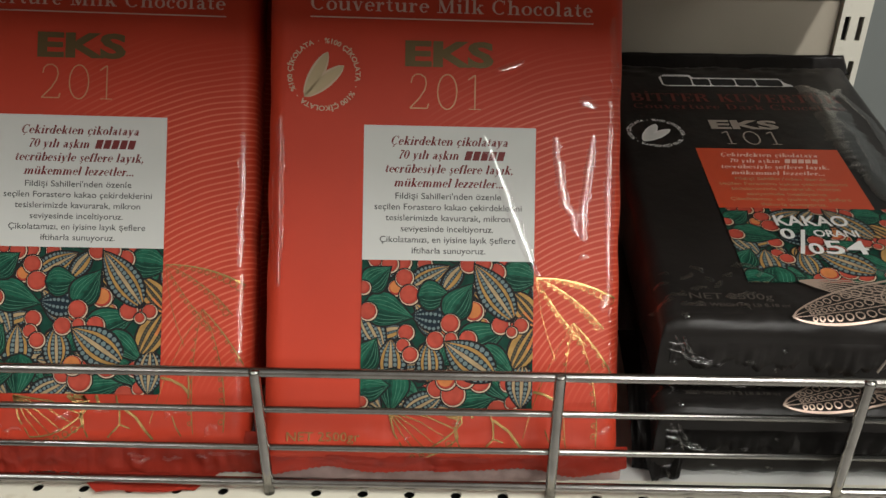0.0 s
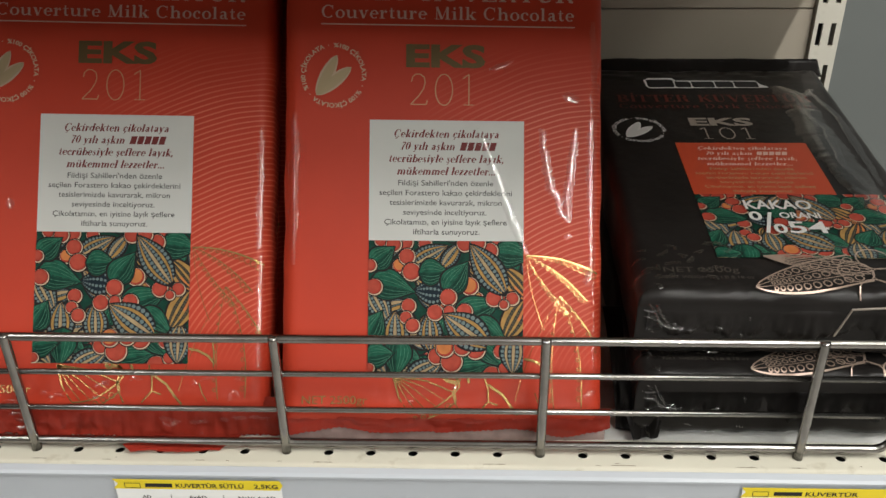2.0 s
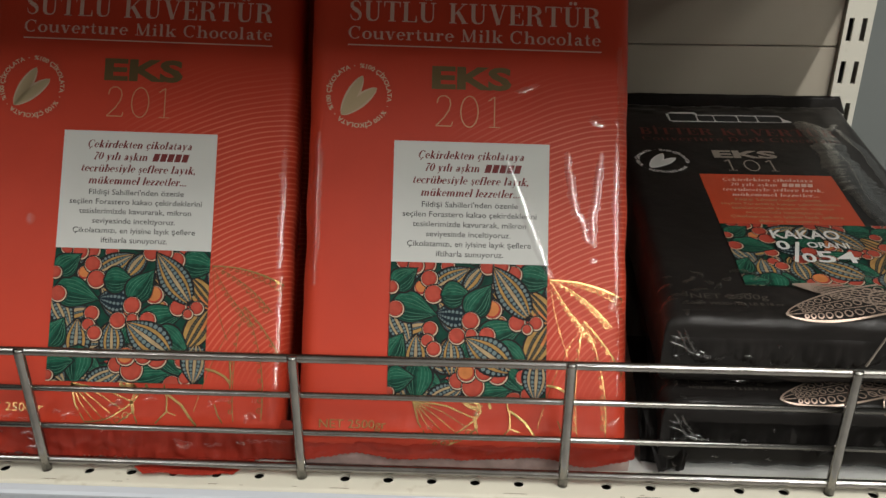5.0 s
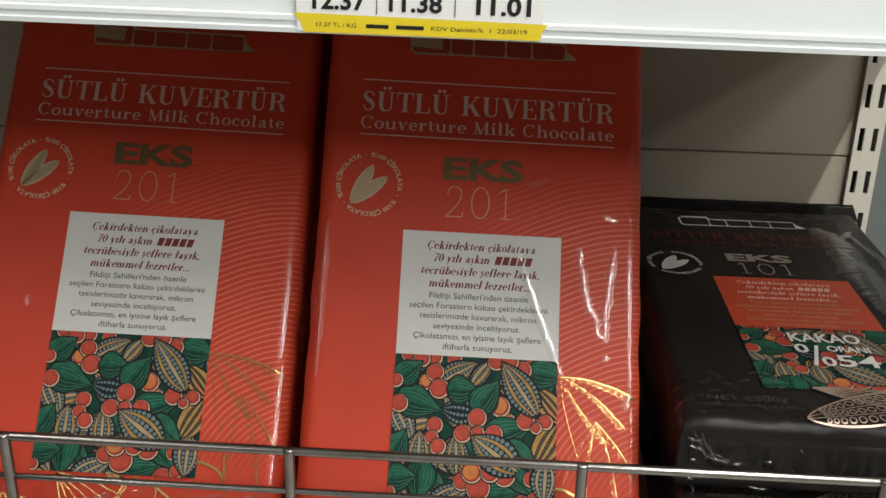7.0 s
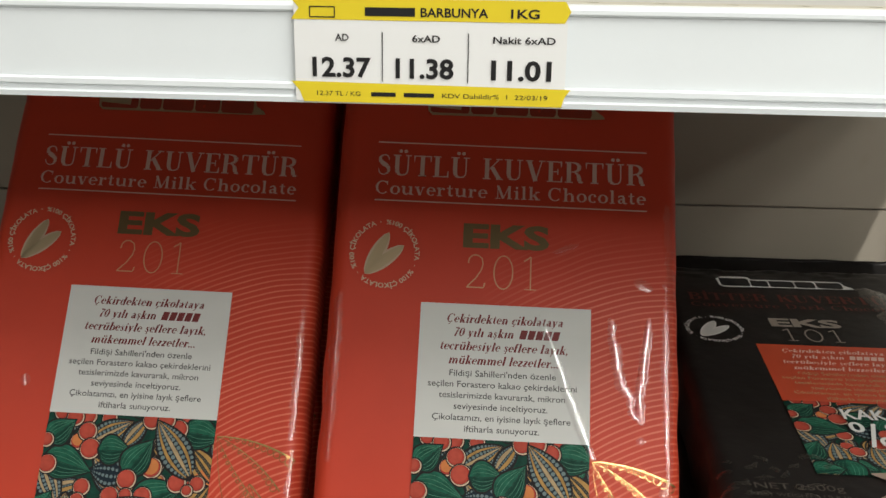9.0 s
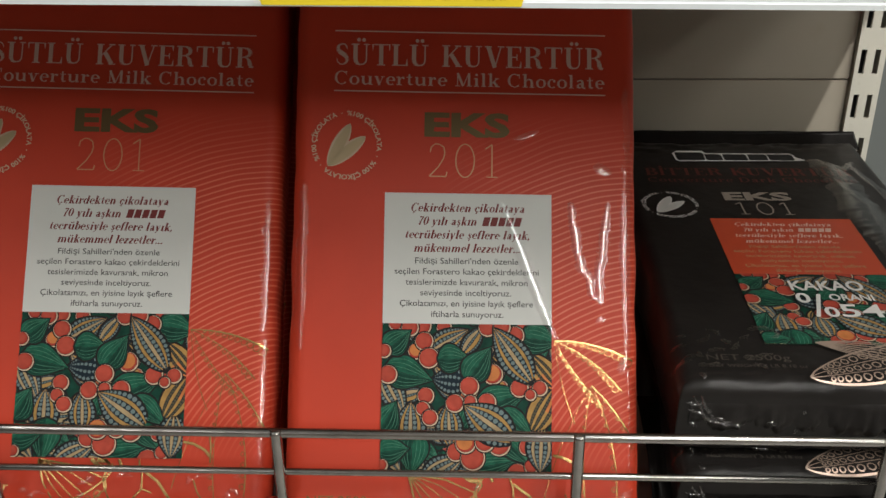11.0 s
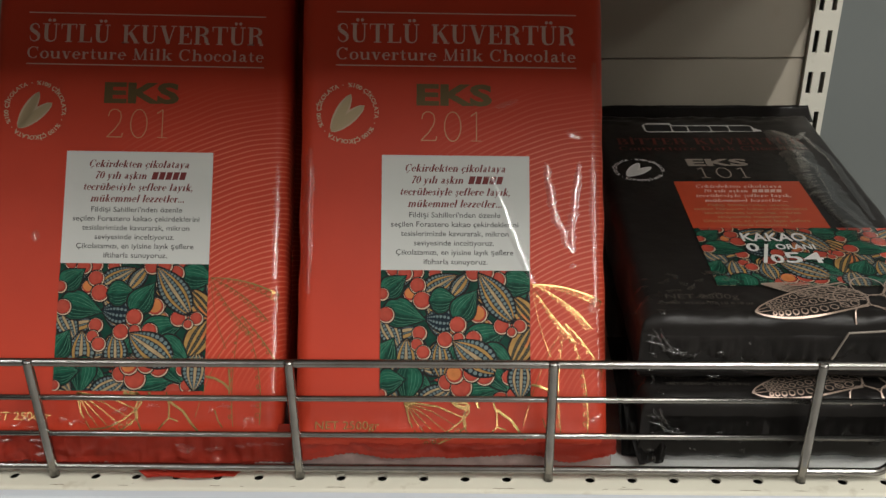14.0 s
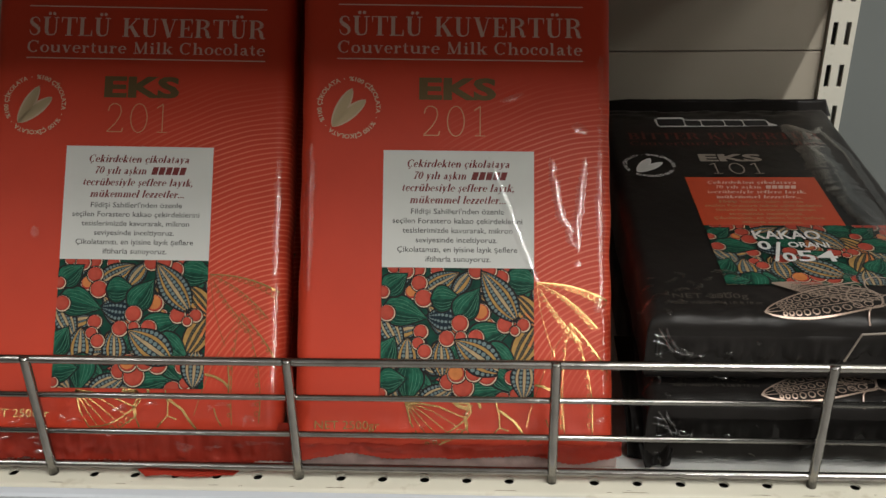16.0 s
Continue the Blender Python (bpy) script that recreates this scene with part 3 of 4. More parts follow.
def foil_pod(pr, x, y, a0, a1, length, m, bead=1.0):
    """Line-drawn pod: a bold bowed edge, lighter ribs, and beads shrinking towards the tip."""
    n = 12
    for i, (f, w) in enumerate(((0.0, 1.0), (0.36, 0.55), (0.62, 0.45), (1.0, 0.36))):
        a = radians(a0 + (a1 - a0) * f)
        bow = radians(-16 if f < 0.5 else 9)
        pts = [(x + length * t * math.cos(a - bow * (1 - t)), y + length * t * math.sin(a - bow * (1 - t))) for t in [k / n for k in range(n + 1)]]
        pr.ribbon(pts, [w * (0.6 + 0.4 * k / n) for k in range(n + 1)], m)
        if i < 3:
            for k, (px, py) in enumerate(pts[2:-1]):
                q = (0.55 + 0.13 * k * (1 - 0.3 * i)) * bead
                nx, ny = math.sin(a), -math.cos(a)
                pr.ring(px + nx * (q + 0.3), py + ny * (q + 0.3), q, 0.38, m, 0.008, 10)


def foil_bead_pod(pr, x, y, angle, length, width, m):
    """Line-drawn whole pod: bold outline, ribs along it, and full rows of beads between."""
    ca, sa = math.cos(radians(angle)), math.sin(radians(angle))
    n = 18

    def at(t, f):
        o = f * width / 2 * math.sin(math.pi * min(t, 0.8) ** 0.9 * 0.62) ** 0.8
        return x + length * t * ca - o * sa, y + length * t * sa + o * ca

    for f, w in ((1.0, 1.5), (0.30, 0.75), (-0.32, 0.75), (-1.0, 1.3)):
        pr.ribbon([at(k / n, f) for k in range(n + 1)], [w * (0.6 + 0.4 * k / n) for k in range(n + 1)], m)
    for f, gap in ((0.65, 0.64), (-0.01, 0.56), (-0.66, 0.60)):
        t = 0.16
        while t < 0.98:
            q = gap * width / 4 * math.sin(math.pi * min(t, 0.8) ** 0.9 * 0.62) ** 0.8 * 0.92
            px, py = at(t, f)
            pr.ring(px, py, q * 0.66, 0.75, m, 0.008, 12)
            t += (1.7 * q + 0.7) / length


def foil_stems(pr, m):
    """Loose stems and petals between the pods."""
    for pts, w in (([(54.6, -152), (51.5, -156), (50, -160), (51, -165), (54, -172)], 1.0), ([(58, -149.5), (59.5, -154)], 1.6), ([(68.6, -149.5), (69, -153), (70.5, -157), (70.7, -165), (67, -169), (64.4, -172)], 0.9),
                   ([(70.7, -165), (76, -167)], 0.8), ([(70.5, -155), (74, -157.5), (79, -161), (84, -168), (88, -173)], 1.5), ([(91.5, -140), (97, -141), (103, -144), (106.5, -148)], 1.5), ([(105.5, -135), (106.5, -143), (106.4, -151)], 0.9),
                   ([(98, -160), (100, -166), (103, -171)], 0.7), ([(43, -149.5), (47, -153), (52, -154)], 2.2), ([(50, -149.5), (53, -152)], 1.4)):
        pr.ribbon(pts, w, m)


def foil_flower(pr, x, y, r, m):
    for k in range(5):
        a = math.tau * k / 5 + 0.4
        pr.ring(x + r * math.cos(a), y + r * math.sin(a), r * 0.62, 0.8, m, 0.0, 16)
    pr.ring(x, y, r * 0.45, 0.6, m, 0.01, 14)


# ---- chocolate packs ----
U0, U1, V1 = -50.5, 138.5, 130.0
ROUND = 9.0


def edge_drop(u, v, v0, v1=V1):
    """How far the rounded edges fall away from the flat face, in millimetres."""
    d = min(u - U0, U1 - u, v - v0, v1 - v)
    if d >= ROUND:
        return 0.0
    d = max(d, 0.0)
    return -(ROUND - math.sqrt(max(ROUND * ROUND - (ROUND - d) ** 2, 0)))


def spaced(a, b, n, r=ROUND + 1):
    """Stations along a side, dense in the rounded ends."""
    k = [a + r * (1 - math.cos(math.pi / 2 * i / 6)) for i in range(6)]
    return k + [a + r + (b - a - 2 * r) * i / n for i in range(n + 1)] + [a + b - x for x in k[::-1]]


def pack_body(v0, thick, seed, crease, fine=0.4, wedge=0.0):
    bm = bmesh.new()
    us, vs = spaced(U0, U1, 60), spaced(v0, V1, 90)
    sides = []
    for face in (0, 1):
        rows = []
        for v in vs:
            row = []
            for u in us:
                z = edge_drop(u, v, v0)
                end = max(0.0, 1 - min(v - v0, V1 - v) / 26)
                n = noise.noise((u * 0.05 + seed, v * 0.13, face * 7.0)) * crease * end + (noise.noise((u * 0.21, v * 0.33 + seed, face)) + 0.7 * abs(noise.noise((u * 0.4 + seed, v * 0.2, 4)))) * fine * min(1, end * 1.6) + noise.noise((u * 0.02, v * 0.02 + seed, face)) * 0.35
                du = noise.noise((seed, v * 0.04, 3)) * 0.9 * (1 if u < 40 else -1) * max(0.0, 1 - min(u - U0, U1 - u) / 12)
                zz = z + n if face == 0 else -thick * (1 - wedge * max(0.0, 1 - (v - v0) / 45)) - z - n
                row.append(bm.verts.new(((u + du) / 1000, v / 1000, zz / 1000)))
            rows.append(row)
        sides.append(rows)
        for a, b in zip(rows, rows[1:]):
            for i in range(len(us) - 1):
                q = (a[i], a[i + 1], b[i + 1], b[i])
                bm.faces.new(q if face == 0 else q[::-1])
    f, k = sides
    rim_f = f[0] + [r[-1] for r in f[1:]] + f[-1][-2::-1] + [r[0] for r in f[-2:0:-1]]
    rim_k = k[0] + [r[-1] for r in k[1:]] + k[-1][-2::-1] + [r[0] for r in k[-2:0:-1]]
    n = len(rim_f)
    for i in range(n):
        j = (i + 1) % n
        bm.faces.new((rim_f[j], rim_f[i], rim_k[i], rim_k[j]))
    return bm


# crease lines of the overwrap as (u, v) runs
CREASES = [[(63, -4), (74, -33), (84, -57), (93.5, -79)], [(101, -4), (104, -24), (107, -40), (112, -46), (112.5, -53), (117, -58)], [(122, -3), (119.5, -24), (116.5, -44), (117.5, -60)], [(-44, 4), (-44.5, -40), (-44.5, -86)],
           [(114, 16), (119, 15), (123, 11)], [(132, 60), (133, 20), (131, -30), (132, -90)], [(134, -94), (134.6, -122), (133.6, -152)], [(117, -66), (117.5, -70)], [(131, -88), (128, -97)]]
# the pack beside it creases less: its far edge, a dimple and the foot
CREASES_LEFT = [[(132.5, -6), (133, -40), (132, -80)], [(134, -84), (134.6, -122), (133.6, -152)], [(-44, 10), (-44.5, -40), (-44.5, -86)]]


def film(v0, seed, creases, parent, wide=3.0, high=0.29, front=None, lift=1.15):
    """Raised glossy folds of the clear overwrap, one rounded strip for each crease; on the face, or upright at a foot's front."""
    for run in creases:
        pts = []
        for (ax, ay), (bx, by) in zip(run, run[1:]):
            n = max(3, int(math.hypot(bx - ax, by - ay) / 1.0))
            pts += [(ax + (bx - ax) * k / n, ay + (by - ay) * k / n) for k in range(n)]
        pts.append(run[-1])
        bm = bmesh.new()
        rows = []
        for k, (x, y) in enumerate(pts):
            a, b = pts[max(k - 2, 0)], pts[min(k + 2, len(pts) - 1)]
            d = math.hypot(b[0] - a[0], b[1] - a[1])
            nx, ny = -(b[1] - a[1]) / d, (b[0] - a[0]) / d
            t = k / (len(pts) - 1)
            wob = (1.2 if front is None else 0.5) * noise.noise((x * 0.16 + seed, y * 0.16, 2)) + (0.5 if front is None else 0.15) * noise.noise((x * 0.6, y * 0.6 + seed, 4))
            fat = (0.25 + 0.75 * math.sin(math.pi * t) ** 0.4) * (1 + 0.4 * noise.noise((x * 0.2, y * 0.3, seed)))
            row = []
            for q in range(-8, 9):
                o = q / 8 * wide * fat
                h = high * fat * (1 - (q / 8) ** 2)
                u, v = x + nx * (o + wob), y + ny * (o + wob)
                if front is None:
                    row.append(bm.verts.new((u / 1000, v / 1000, (edge_drop(u, v, v0) + lift + h) / 1000)))
                else:
                    row.append(bm.verts.new((u / 1000, (front - h) / 1000, v / 1000)))
            rows.append(row)
        for a, b in zip(rows, rows[1:]):
            for q in range(16):
                bm.faces.new((a[q], a[q + 1], b[q + 1], b[q]))
        bm.normal_update()
        if sum(f.normal.z if front is None else -f.normal.y for f in bm.faces) < 0:
            bmesh.ops.reverse_faces(bm, faces=bm.faces)
        smooth(part("film_fold", bm, FILM, parent, "clear glossy fold of film"))


def seal_strip(path, u0, u1, m, parent, seed, ripple=2.5, ragged=5.0, name="end_seal", label="crimped ragged end seal", fine=0.6, taper=0.0, teeth=1.0):
    """A thin crimped sheet: a (v, z) path in millimetres swept across, rippled, with a toothed rim."""
    bm = bmesh.new()
    nu = 120
    rows = []
    for j in range(len(path) * 3 - 2):
        t = j / 3
        i = min(int(t), len(path) - 2)
        f = t - i
        v = path[i][0] * (1 - f) + path[i + 1][0] * f
        z = path[i][1] * (1 - f) + path[i + 1][1] * f
        grow = j / (len(path) * 3 - 3)
        row = []
        for k in range(nu + 1):
            u = u0 + (u1 - u0) * (0.5 + (k / nu - 0.5) * (1 - taper * grow))
            w = noise.noise((u * 0.035 + seed, grow * 1.5, seed)) * ripple * grow + (noise.noise((u * 0.15, grow * 3, seed + 4)) + 0.6 * noise.noise((u * 0.4 + grow * 2, grow * 6, seed))) * fine * min(1, grow * 2)
            l_ = noise.noise((u * 0.03 + seed * 3, 2, 0)) * ragged * grow
            tooth = teeth * (0.5 if k % 2 else -0.3) if j == len(path) * 3 - 3 else 0
            d = Vector((path[-1][0] - path[-2][0], path[-1][1] - path[-2][1])).normalized()
            row.append(bm.verts.new((u / 1000, (v + d.x * (l_ + tooth) - d.y * w) / 1000, (z + d.y * (l_ + tooth) + d.x * w) / 1000)))
        rows.append(row)
    for a, b in zip(rows, rows[1:]):
        for i in range(nu):
            bm.faces.new((a[i], a[i + 1], b[i + 1], b[i]))
    bmesh.ops.solidify(bm, geom=bm.faces[:], thickness=0.0003)
    return smooth(part(name, bm, m, parent, label))


def bean_mark(pr, cx, cy, m, text_m, inner):
    """Round seal: two beans with text set in a circle."""
    for k in range(3):
        span = math.tau * 16.6 / 3
        pr.text("%100 ÇİKOLATA  ·", k * span, (k + 1) * span - 2.5, 0, 2.7, text_m, bold=0.025, around=(cx, cy, 16.6))
    for tip, wd in (((2.0, 12.0), 8.0), ((10.5, 5.0), 8.0)):
        bx, by = -10.0, -12.0
        dx, dy = tip[0] - bx, tip[1] - by
        ln = math.hypot(dx, dy)
        ux, uy = dx / ln, dy / ln
        for wid, mm, up in ((wd, m, 0.0), (wd - 2.4, inner, 0.01)):
            one = [(cx + bx + ux * t * ln - uy * wid / 2 * math.sin(math.pi * t) ** 0.6, cy + by + uy * t * ln + ux * wid / 2 * math.sin(math.pi * t) ** 0.6) for t in [k / 12 for k in range(13)]]
            two = [(cx + bx + ux * t * ln + uy * wid / 2 * math.sin(math.pi * t) ** 0.6, cy + by + uy * t * ln - ux * wid / 2 * math.sin(math.pi * t) ** 0.6) for t in [k / 12 for k in range(13)]]
            pr.poly(one + two[-2:0:-1], mm, up)


def logo(pr, x0, x1, y, h, m, inner):
    """Maker's mark as plain rounded blocks inside one pale outline."""
    wide = (0.25, 0.15, 0.21, 0.17, 0.22)
    w = x1 - x0
    c = 0.16 * h
    hi = y + h
    pr.poly([(x0 + c, y), (x1 - c, y + 0.06 * h), (x1 + 0.06 * w, y + 0.10 * h), (x1 + 0.05 * w, y + 0.22 * h), (x1, y + 0.45 * h), (x1 - 0.01 * w, hi - 2 * c), (x1 - c, hi - c), (x0 + 0.27 * w, hi - c), (x0 + 0.25 * w, hi + 0.12 * h),
             (x0 + 0.04 * w, hi + 0.12 * h), (x0 - 0.01 * w, hi - c), (x0, y + c)], m)
    a = x0 + 0.012 * w
    for k, f in enumerate(wide):
        b = a + f * (w - 0.02 * w)
        g, lo, up = 0.010 * w, y + 0.10 * h, hi - (0.06 if k == 0 else 0.25) * h
        pr.poly([(a + 0.08 * h, lo), (b - g - 0.06 * h, lo), (b - g, lo + 0.12 * h), (b - g, up - 0.10 * h), (b - g - 0.08 * h, up), (a, up), (a, lo + 0.1 * h)], inner, 0.012)
        a = b


INTRO = [("Çekirdekten çikolataya", 14, 76), ("70 yılı aşkın", 18, 50), ("tecrübesiyle şeflere layık,", 11, 79), ("mükemmel lezzetler...", 16, 74)]
STORY = [("Fildişi Sahilleri'nden özenle", 17, 73), ("seçilen Forastero kakao çekirdeklerini", 6, 84), ("tesislerimizde kavurarak, mikron", 12, 78), ("seviyesinde inceltiyoruz.", 20, 69), ("Çikolatamızı, en iyisine layık şeflere", 9, 81), ("iftiharla sunuyoruz.", 26, 65)]


def panel_words(pr, bold_m, thin_m):
    for k, (s_, a, b) in enumerate(INTRO):
        roman(pr, s_, a, b, -10.2 - 7.35 * k, 4.7, bold_m, 0.27, 0.21)
    for k in range(5):
        pr.poly([(53 + 4.3 * k, -17.75), (56.5 + 4.3 * k, -17.75), (57.8 + 4.3 * k, -12.9), (54.3 + 4.3 * k, -12.9)], bold_m)
    for k, (s_, a, b) in enumerate(STORY):
        pr.text(s_, a, b, -38.6 - 5.75 * k, 3.4, thin_m, bold=0.006)


def serif(pr, body, x0, x1, base, cap, m):
    """Tall roman capitals with thick stems and hairline serifs, fitted between x0 and x1."""
    st, hr = 0.19, 0.05
    widths = {"S": 0.62, "Ü": 0.86, "U": 0.86, "T": 0.78, "L": 0.70, "K": 0.86, "V": 0.86, "E": 0.72, "R": 0.84, "B": 0.76, "İ": 0.36, " ": 0.42}
    total = sum(widths[c] + 0.07 for c in body) - 0.07
    k = (x1 - x0) / total
    pen = 0.0

    def ln(pts, w):
        pr.ribbon([(x0 + (pen + x) * k, base + y * cap) for x, y in pts], [q * cap for q in w] if isinstance(w, list) else w * cap, m)

    def stem(x, foot=True, head=True):
        ln([(x, 0), (x, 1)], st)
        for y, on_ in ((hr / 2, foot), (1 - hr / 2, head)):
            if on_:
                ln([(x - 0.17, y), (x + 0.17, y)], hr)

    def bowl(x, y0, y1, reach):
        pts, w = [(x, y1 - hr / 2)], [hr]
        for i in range(13):
            a = math.pi / 2 - math.pi * i / 12
            pts.append((x + 0.12 + (reach - 0.12) * max(0, math.cos(a)), (y0 + y1) / 2 + (y1 - y0 - hr) / 2 * math.sin(a)))
            w.append(hr + (st - hr) * math.cos(a) ** 2)
        ln(pts + [(x, y0 + hr / 2)], w + [hr])

    for c in body:
        w_ = widths[c]
        if c in "ÜU":
            ln([(0.2, 1), (0.2, 0.28), (0.24, 0.12), (0.34, 0.04), (0.46, 0.03)], [st, st, st * 0.9, 0.1, hr])
            ln([(0.46, 0.03), (0.58, 0.06), (0.66, 0.16), (0.68, 0.3), (0.68, 1)], 0.06)
            ln([(0.02, 0.97), (0.37, 0.97)], hr)
            ln([(0.56, 0.97), (0.82, 0.97)], hr)
        if c == "Ü":
            for x in (0.34, 0.56):
                pr.disc(x0 + (pen + x) * k, base + 1.18 * cap, 0.085 * cap, m)
        if c == "T":
            stem(0.39, head=False)
            ln([(0.02, 0.97), (0.76, 0.97)], hr)
            for x in (0.03, 0.75):
                ln([(x, 0.98), (x, 0.70)], [0.08, 0.02])
        if c == "L":
            stem(0.18)
            ln([(0.18, 0.025), (0.66, 0.025)], hr)
            ln([(0.65, 0.0), (0.67, 0.32)], [0.1, 0.02])
        if c == "E":
            stem(0.18)
            for y in (0.025, 0.975):
                ln([(0.18, y), (0.64, y)], hr)
            ln([(0.18, 0.5), (0.5, 0.5)], hr)
            ln([(0.49, 0.36), (0.49, 0.64)], 0.045)
            ln([(0.64, 0.0), (0.67, 0.30)], [0.1, 0.02])
            ln([(0.63, 1.0), (0.65, 0.72)], [0.1, 0.02])
        if c == "K":
            stem(0.18)
            ln([(0.24, 0.42), (0.70, 0.97)], 0.055)
            ln([(0.40, 0.58), (0.72, 0.03)], st)
            ln([(0.58, 0.025), (0.88, 0.025)], hr)
            ln([(0.56, 0.975), (0.84, 0.975)], hr)
        if c == "V":
            ln([(0.16, 0.98), (0.45, 0.0)], st)
            ln([(0.45, 0.0), (0.72, 0.98)], 0.055)
            ln([(0.0, 0.975), (0.32, 0.975)], hr)
            ln([(0.58, 0.975), (0.86, 0.975)], hr)
        if c == "R":
            stem(0.18)
            bowl(0.18, 0.49, 1.0, 0.46)
            ln([(0.44, 0.5), (0.56, 0.42), (0.62, 0.28), (0.64, 0.1), (0.72, 0.02), (0.80, 0.06)], [hr, 0.12, st, st, 0.1, hr])
        if c == "B":
            stem(0.18, head=True)
            bowl(0.18, 0.52, 1.0, 0.42)
            bowl(0.18, 0.0, 0.55, 0.48)
        if c == "İ":
            stem(0.18)
            pr.disc(x0 + (pen + 0.18) * k, base + 1.18 * cap, 0.085 * cap, m)
        if c == "S":
            ln([(0.53, 0.72), (0.50, 0.88), (0.40, 0.965), (0.28, 0.97), (0.16, 0.90), (0.12, 0.76), (0.18, 0.63), (0.32, 0.53), (0.46, 0.43), (0.54, 0.28), (0.50, 0.12), (0.38, 0.03), (0.25, 0.03), (0.13, 0.12), (0.08, 0.30)],
               [0.03, 0.05, hr, hr, 0.1, 0.15, st, st * 1.1, st, 0.15, 0.1, hr, hr, 0.05, 0.03])
        pen += w_ + 0.07


ROMAN_WIDTHS = {"C": 0.80, "Ç": 0.80, "M": 1.02, "D": 0.86, "o": 0.60, "u": 0.72, "ü": 0.72, "v": 0.62, "y": 0.62, "e": 0.55, "r": 0.52, "t": 0.42, "i": 0.36, "ı": 0.36, "l": 0.36, "k": 0.70, "h": 0.74, "n": 0.74, "m": 1.10,
                "c": 0.52, "ç": 0.52, "a": 0.62, "d": 0.68, "b": 0.64, "f": 0.42, "s": 0.48, "ş": 0.48, "z": 0.54, "7": 0.56, "0": 0.60, ".": 0.26, ",": 0.26, " ": 0.34}


def roman(pr, body, x0, x1, base, cap, m, slant=0.0, st=0.18):
    """Bold roman lower case with capitals, thick stems and hairlines, fitted between x0 and x1."""
    hr, xh = 0.06, 0.64
    k = (x1 - x0) / (sum(ROMAN_WIDTHS[c] + 0.05 for c in body) - 0.05)
    pen = 0.0

    def ln(pts, w):
        pr.ribbon([(x0 + (pen + x) * k + slant * y * cap, base + y * cap) for x, y in pts], [q * cap for q in w] if isinstance(w, list) else w * cap, m)

    def dot(x, y, r=0.085):
        pr.disc(x0 + (pen + x) * k + slant * y * cap, base + y * cap, r * cap, m, n=10)

    def stem(x, top, foot=True):
        ln([(x, 0), (x, top)], st)
        ln([(x - 0.15, top - 0.05), (x, top - 0.02)], hr)
        if foot:
            ln([(x - 0.15, hr / 2), (x + 0.15, hr / 2)], hr)

    def arc(cx, cy, rx, ry, a0, a1, n=16):
        """A stroke that swells at its sides and thins at top and foot."""
        an = [radians(a0 + (a1 - a0) * i / n) for i in range(n + 1)]
        ln([(cx + rx * math.cos(a), cy + ry * math.sin(a)) for a in an], [hr + (st - hr) * math.cos(a) ** 2 for a in an])

    for c in body:
        if c in "CÇ":
            arc(0.42, 0.5, 0.33, 0.48, 50, 315)
            ln([(0.68, 0.98), (0.69, 0.66)], [0.09, 0.03])
        if c == "D":
            stem(0.18, 1.0)
            ln([(0.18, 0.97), (0.40, 0.97)], hr)
            ln([(0.18, 0.03), (0.40, 0.03)], hr)
            arc(0.40, 0.5, 0.34, 0.47, 90, -90)
        if c == "M":
            ln([(0.16, 0.0), (0.16, 1.0)], hr)
            ln([(0.16, 0.98), (0.48, 0.02)], st)
            ln([(0.48, 0.02), (0.80, 0.98)], hr)
            ln([(0.82, 0.0), (0.82, 1.0)], st)
            for x in (0.16, 0.82):
                ln([(x - 0.14, 0.03), (x + 0.16, 0.03)], hr)
        if c == "o":
            arc(0.30, xh / 2, 0.22, xh / 2 - 0.02, 0, 360, 22)
        if c in "ecç":
            arc(0.29, xh / 2, 0.20, xh / 2 - 0.02, 0 if c == "e" else 40, 315)
            if c == "e":
                ln([(0.12, 0.35), (0.49, 0.35)], hr)
            else:
                dot(0.42, 0.5)
        if c in "uü":
            ln([(0.15, xh), (0.15, 0.18), (0.20, 0.06), (0.32, 0.03), (0.50, 0.14)], [st, st, 0.14, 0.09, hr])
            ln([(0.55, xh), (0.55, 0.0)], st)
            ln([(0.02, xh - 0.03), (0.2, xh - 0.03)], hr)
            ln([(0.42, xh - 0.03), (0.6, xh - 0.03)], hr)
            ln([(0.55, 0.03), (0.70, 0.03)], hr)
        if c in "vy":
            ln([(0.13, xh), (0.32, 0.0)], st)
            ln([(0.32, 0.0), (0.50, xh)], hr)
            ln([(0.0, xh - 0.03), (0.26, xh - 0.03)], hr)
            ln([(0.40, xh - 0.03), (0.60, xh - 0.03)], hr)
        if c == "r":
            stem(0.17, xh)
            ln([(0.22, 0.42), (0.32, 0.58), (0.42, 0.60)], [hr, hr, 0.1])
            dot(0.42, 0.53)
        if c == "t":
            ln([(0.18, 0.84), (0.18, 0.14), (0.24, 0.05), (0.38, 0.08)], [0.10, st, 0.12, hr])
            ln([(0.02, xh - 0.03), (0.36, xh - 0.03)], hr)
        if c in "iı":
            stem(0.18, xh)
        if c == "i":
            dot(0.18, 0.87, 0.095)
        if c == "ü":
            dot(0.22, 0.84)
            dot(0.46, 0.84)
        if c in "çşÇ":
            x = 0.42 if c == "Ç" else 0.28
            ln([(x, 0.02), (x + 0.05, -0.10), (x - 0.02, -0.20), (x - 0.12, -0.19)], [0.05, 0.10, 0.09, 0.04])
        if c == "y":
            ln([(0.32, 0.02), (0.24, -0.18), (0.12, -0.24)], [hr, 0.08, 0.10])
        if c in "nm":
            stem(0.17, xh)
            ln([(0.20, 0.46), (0.32, 0.60), (0.44, 0.60), (0.54, 0.48), (0.54, 0.0)], [hr, 0.07, 0.12, st, st])
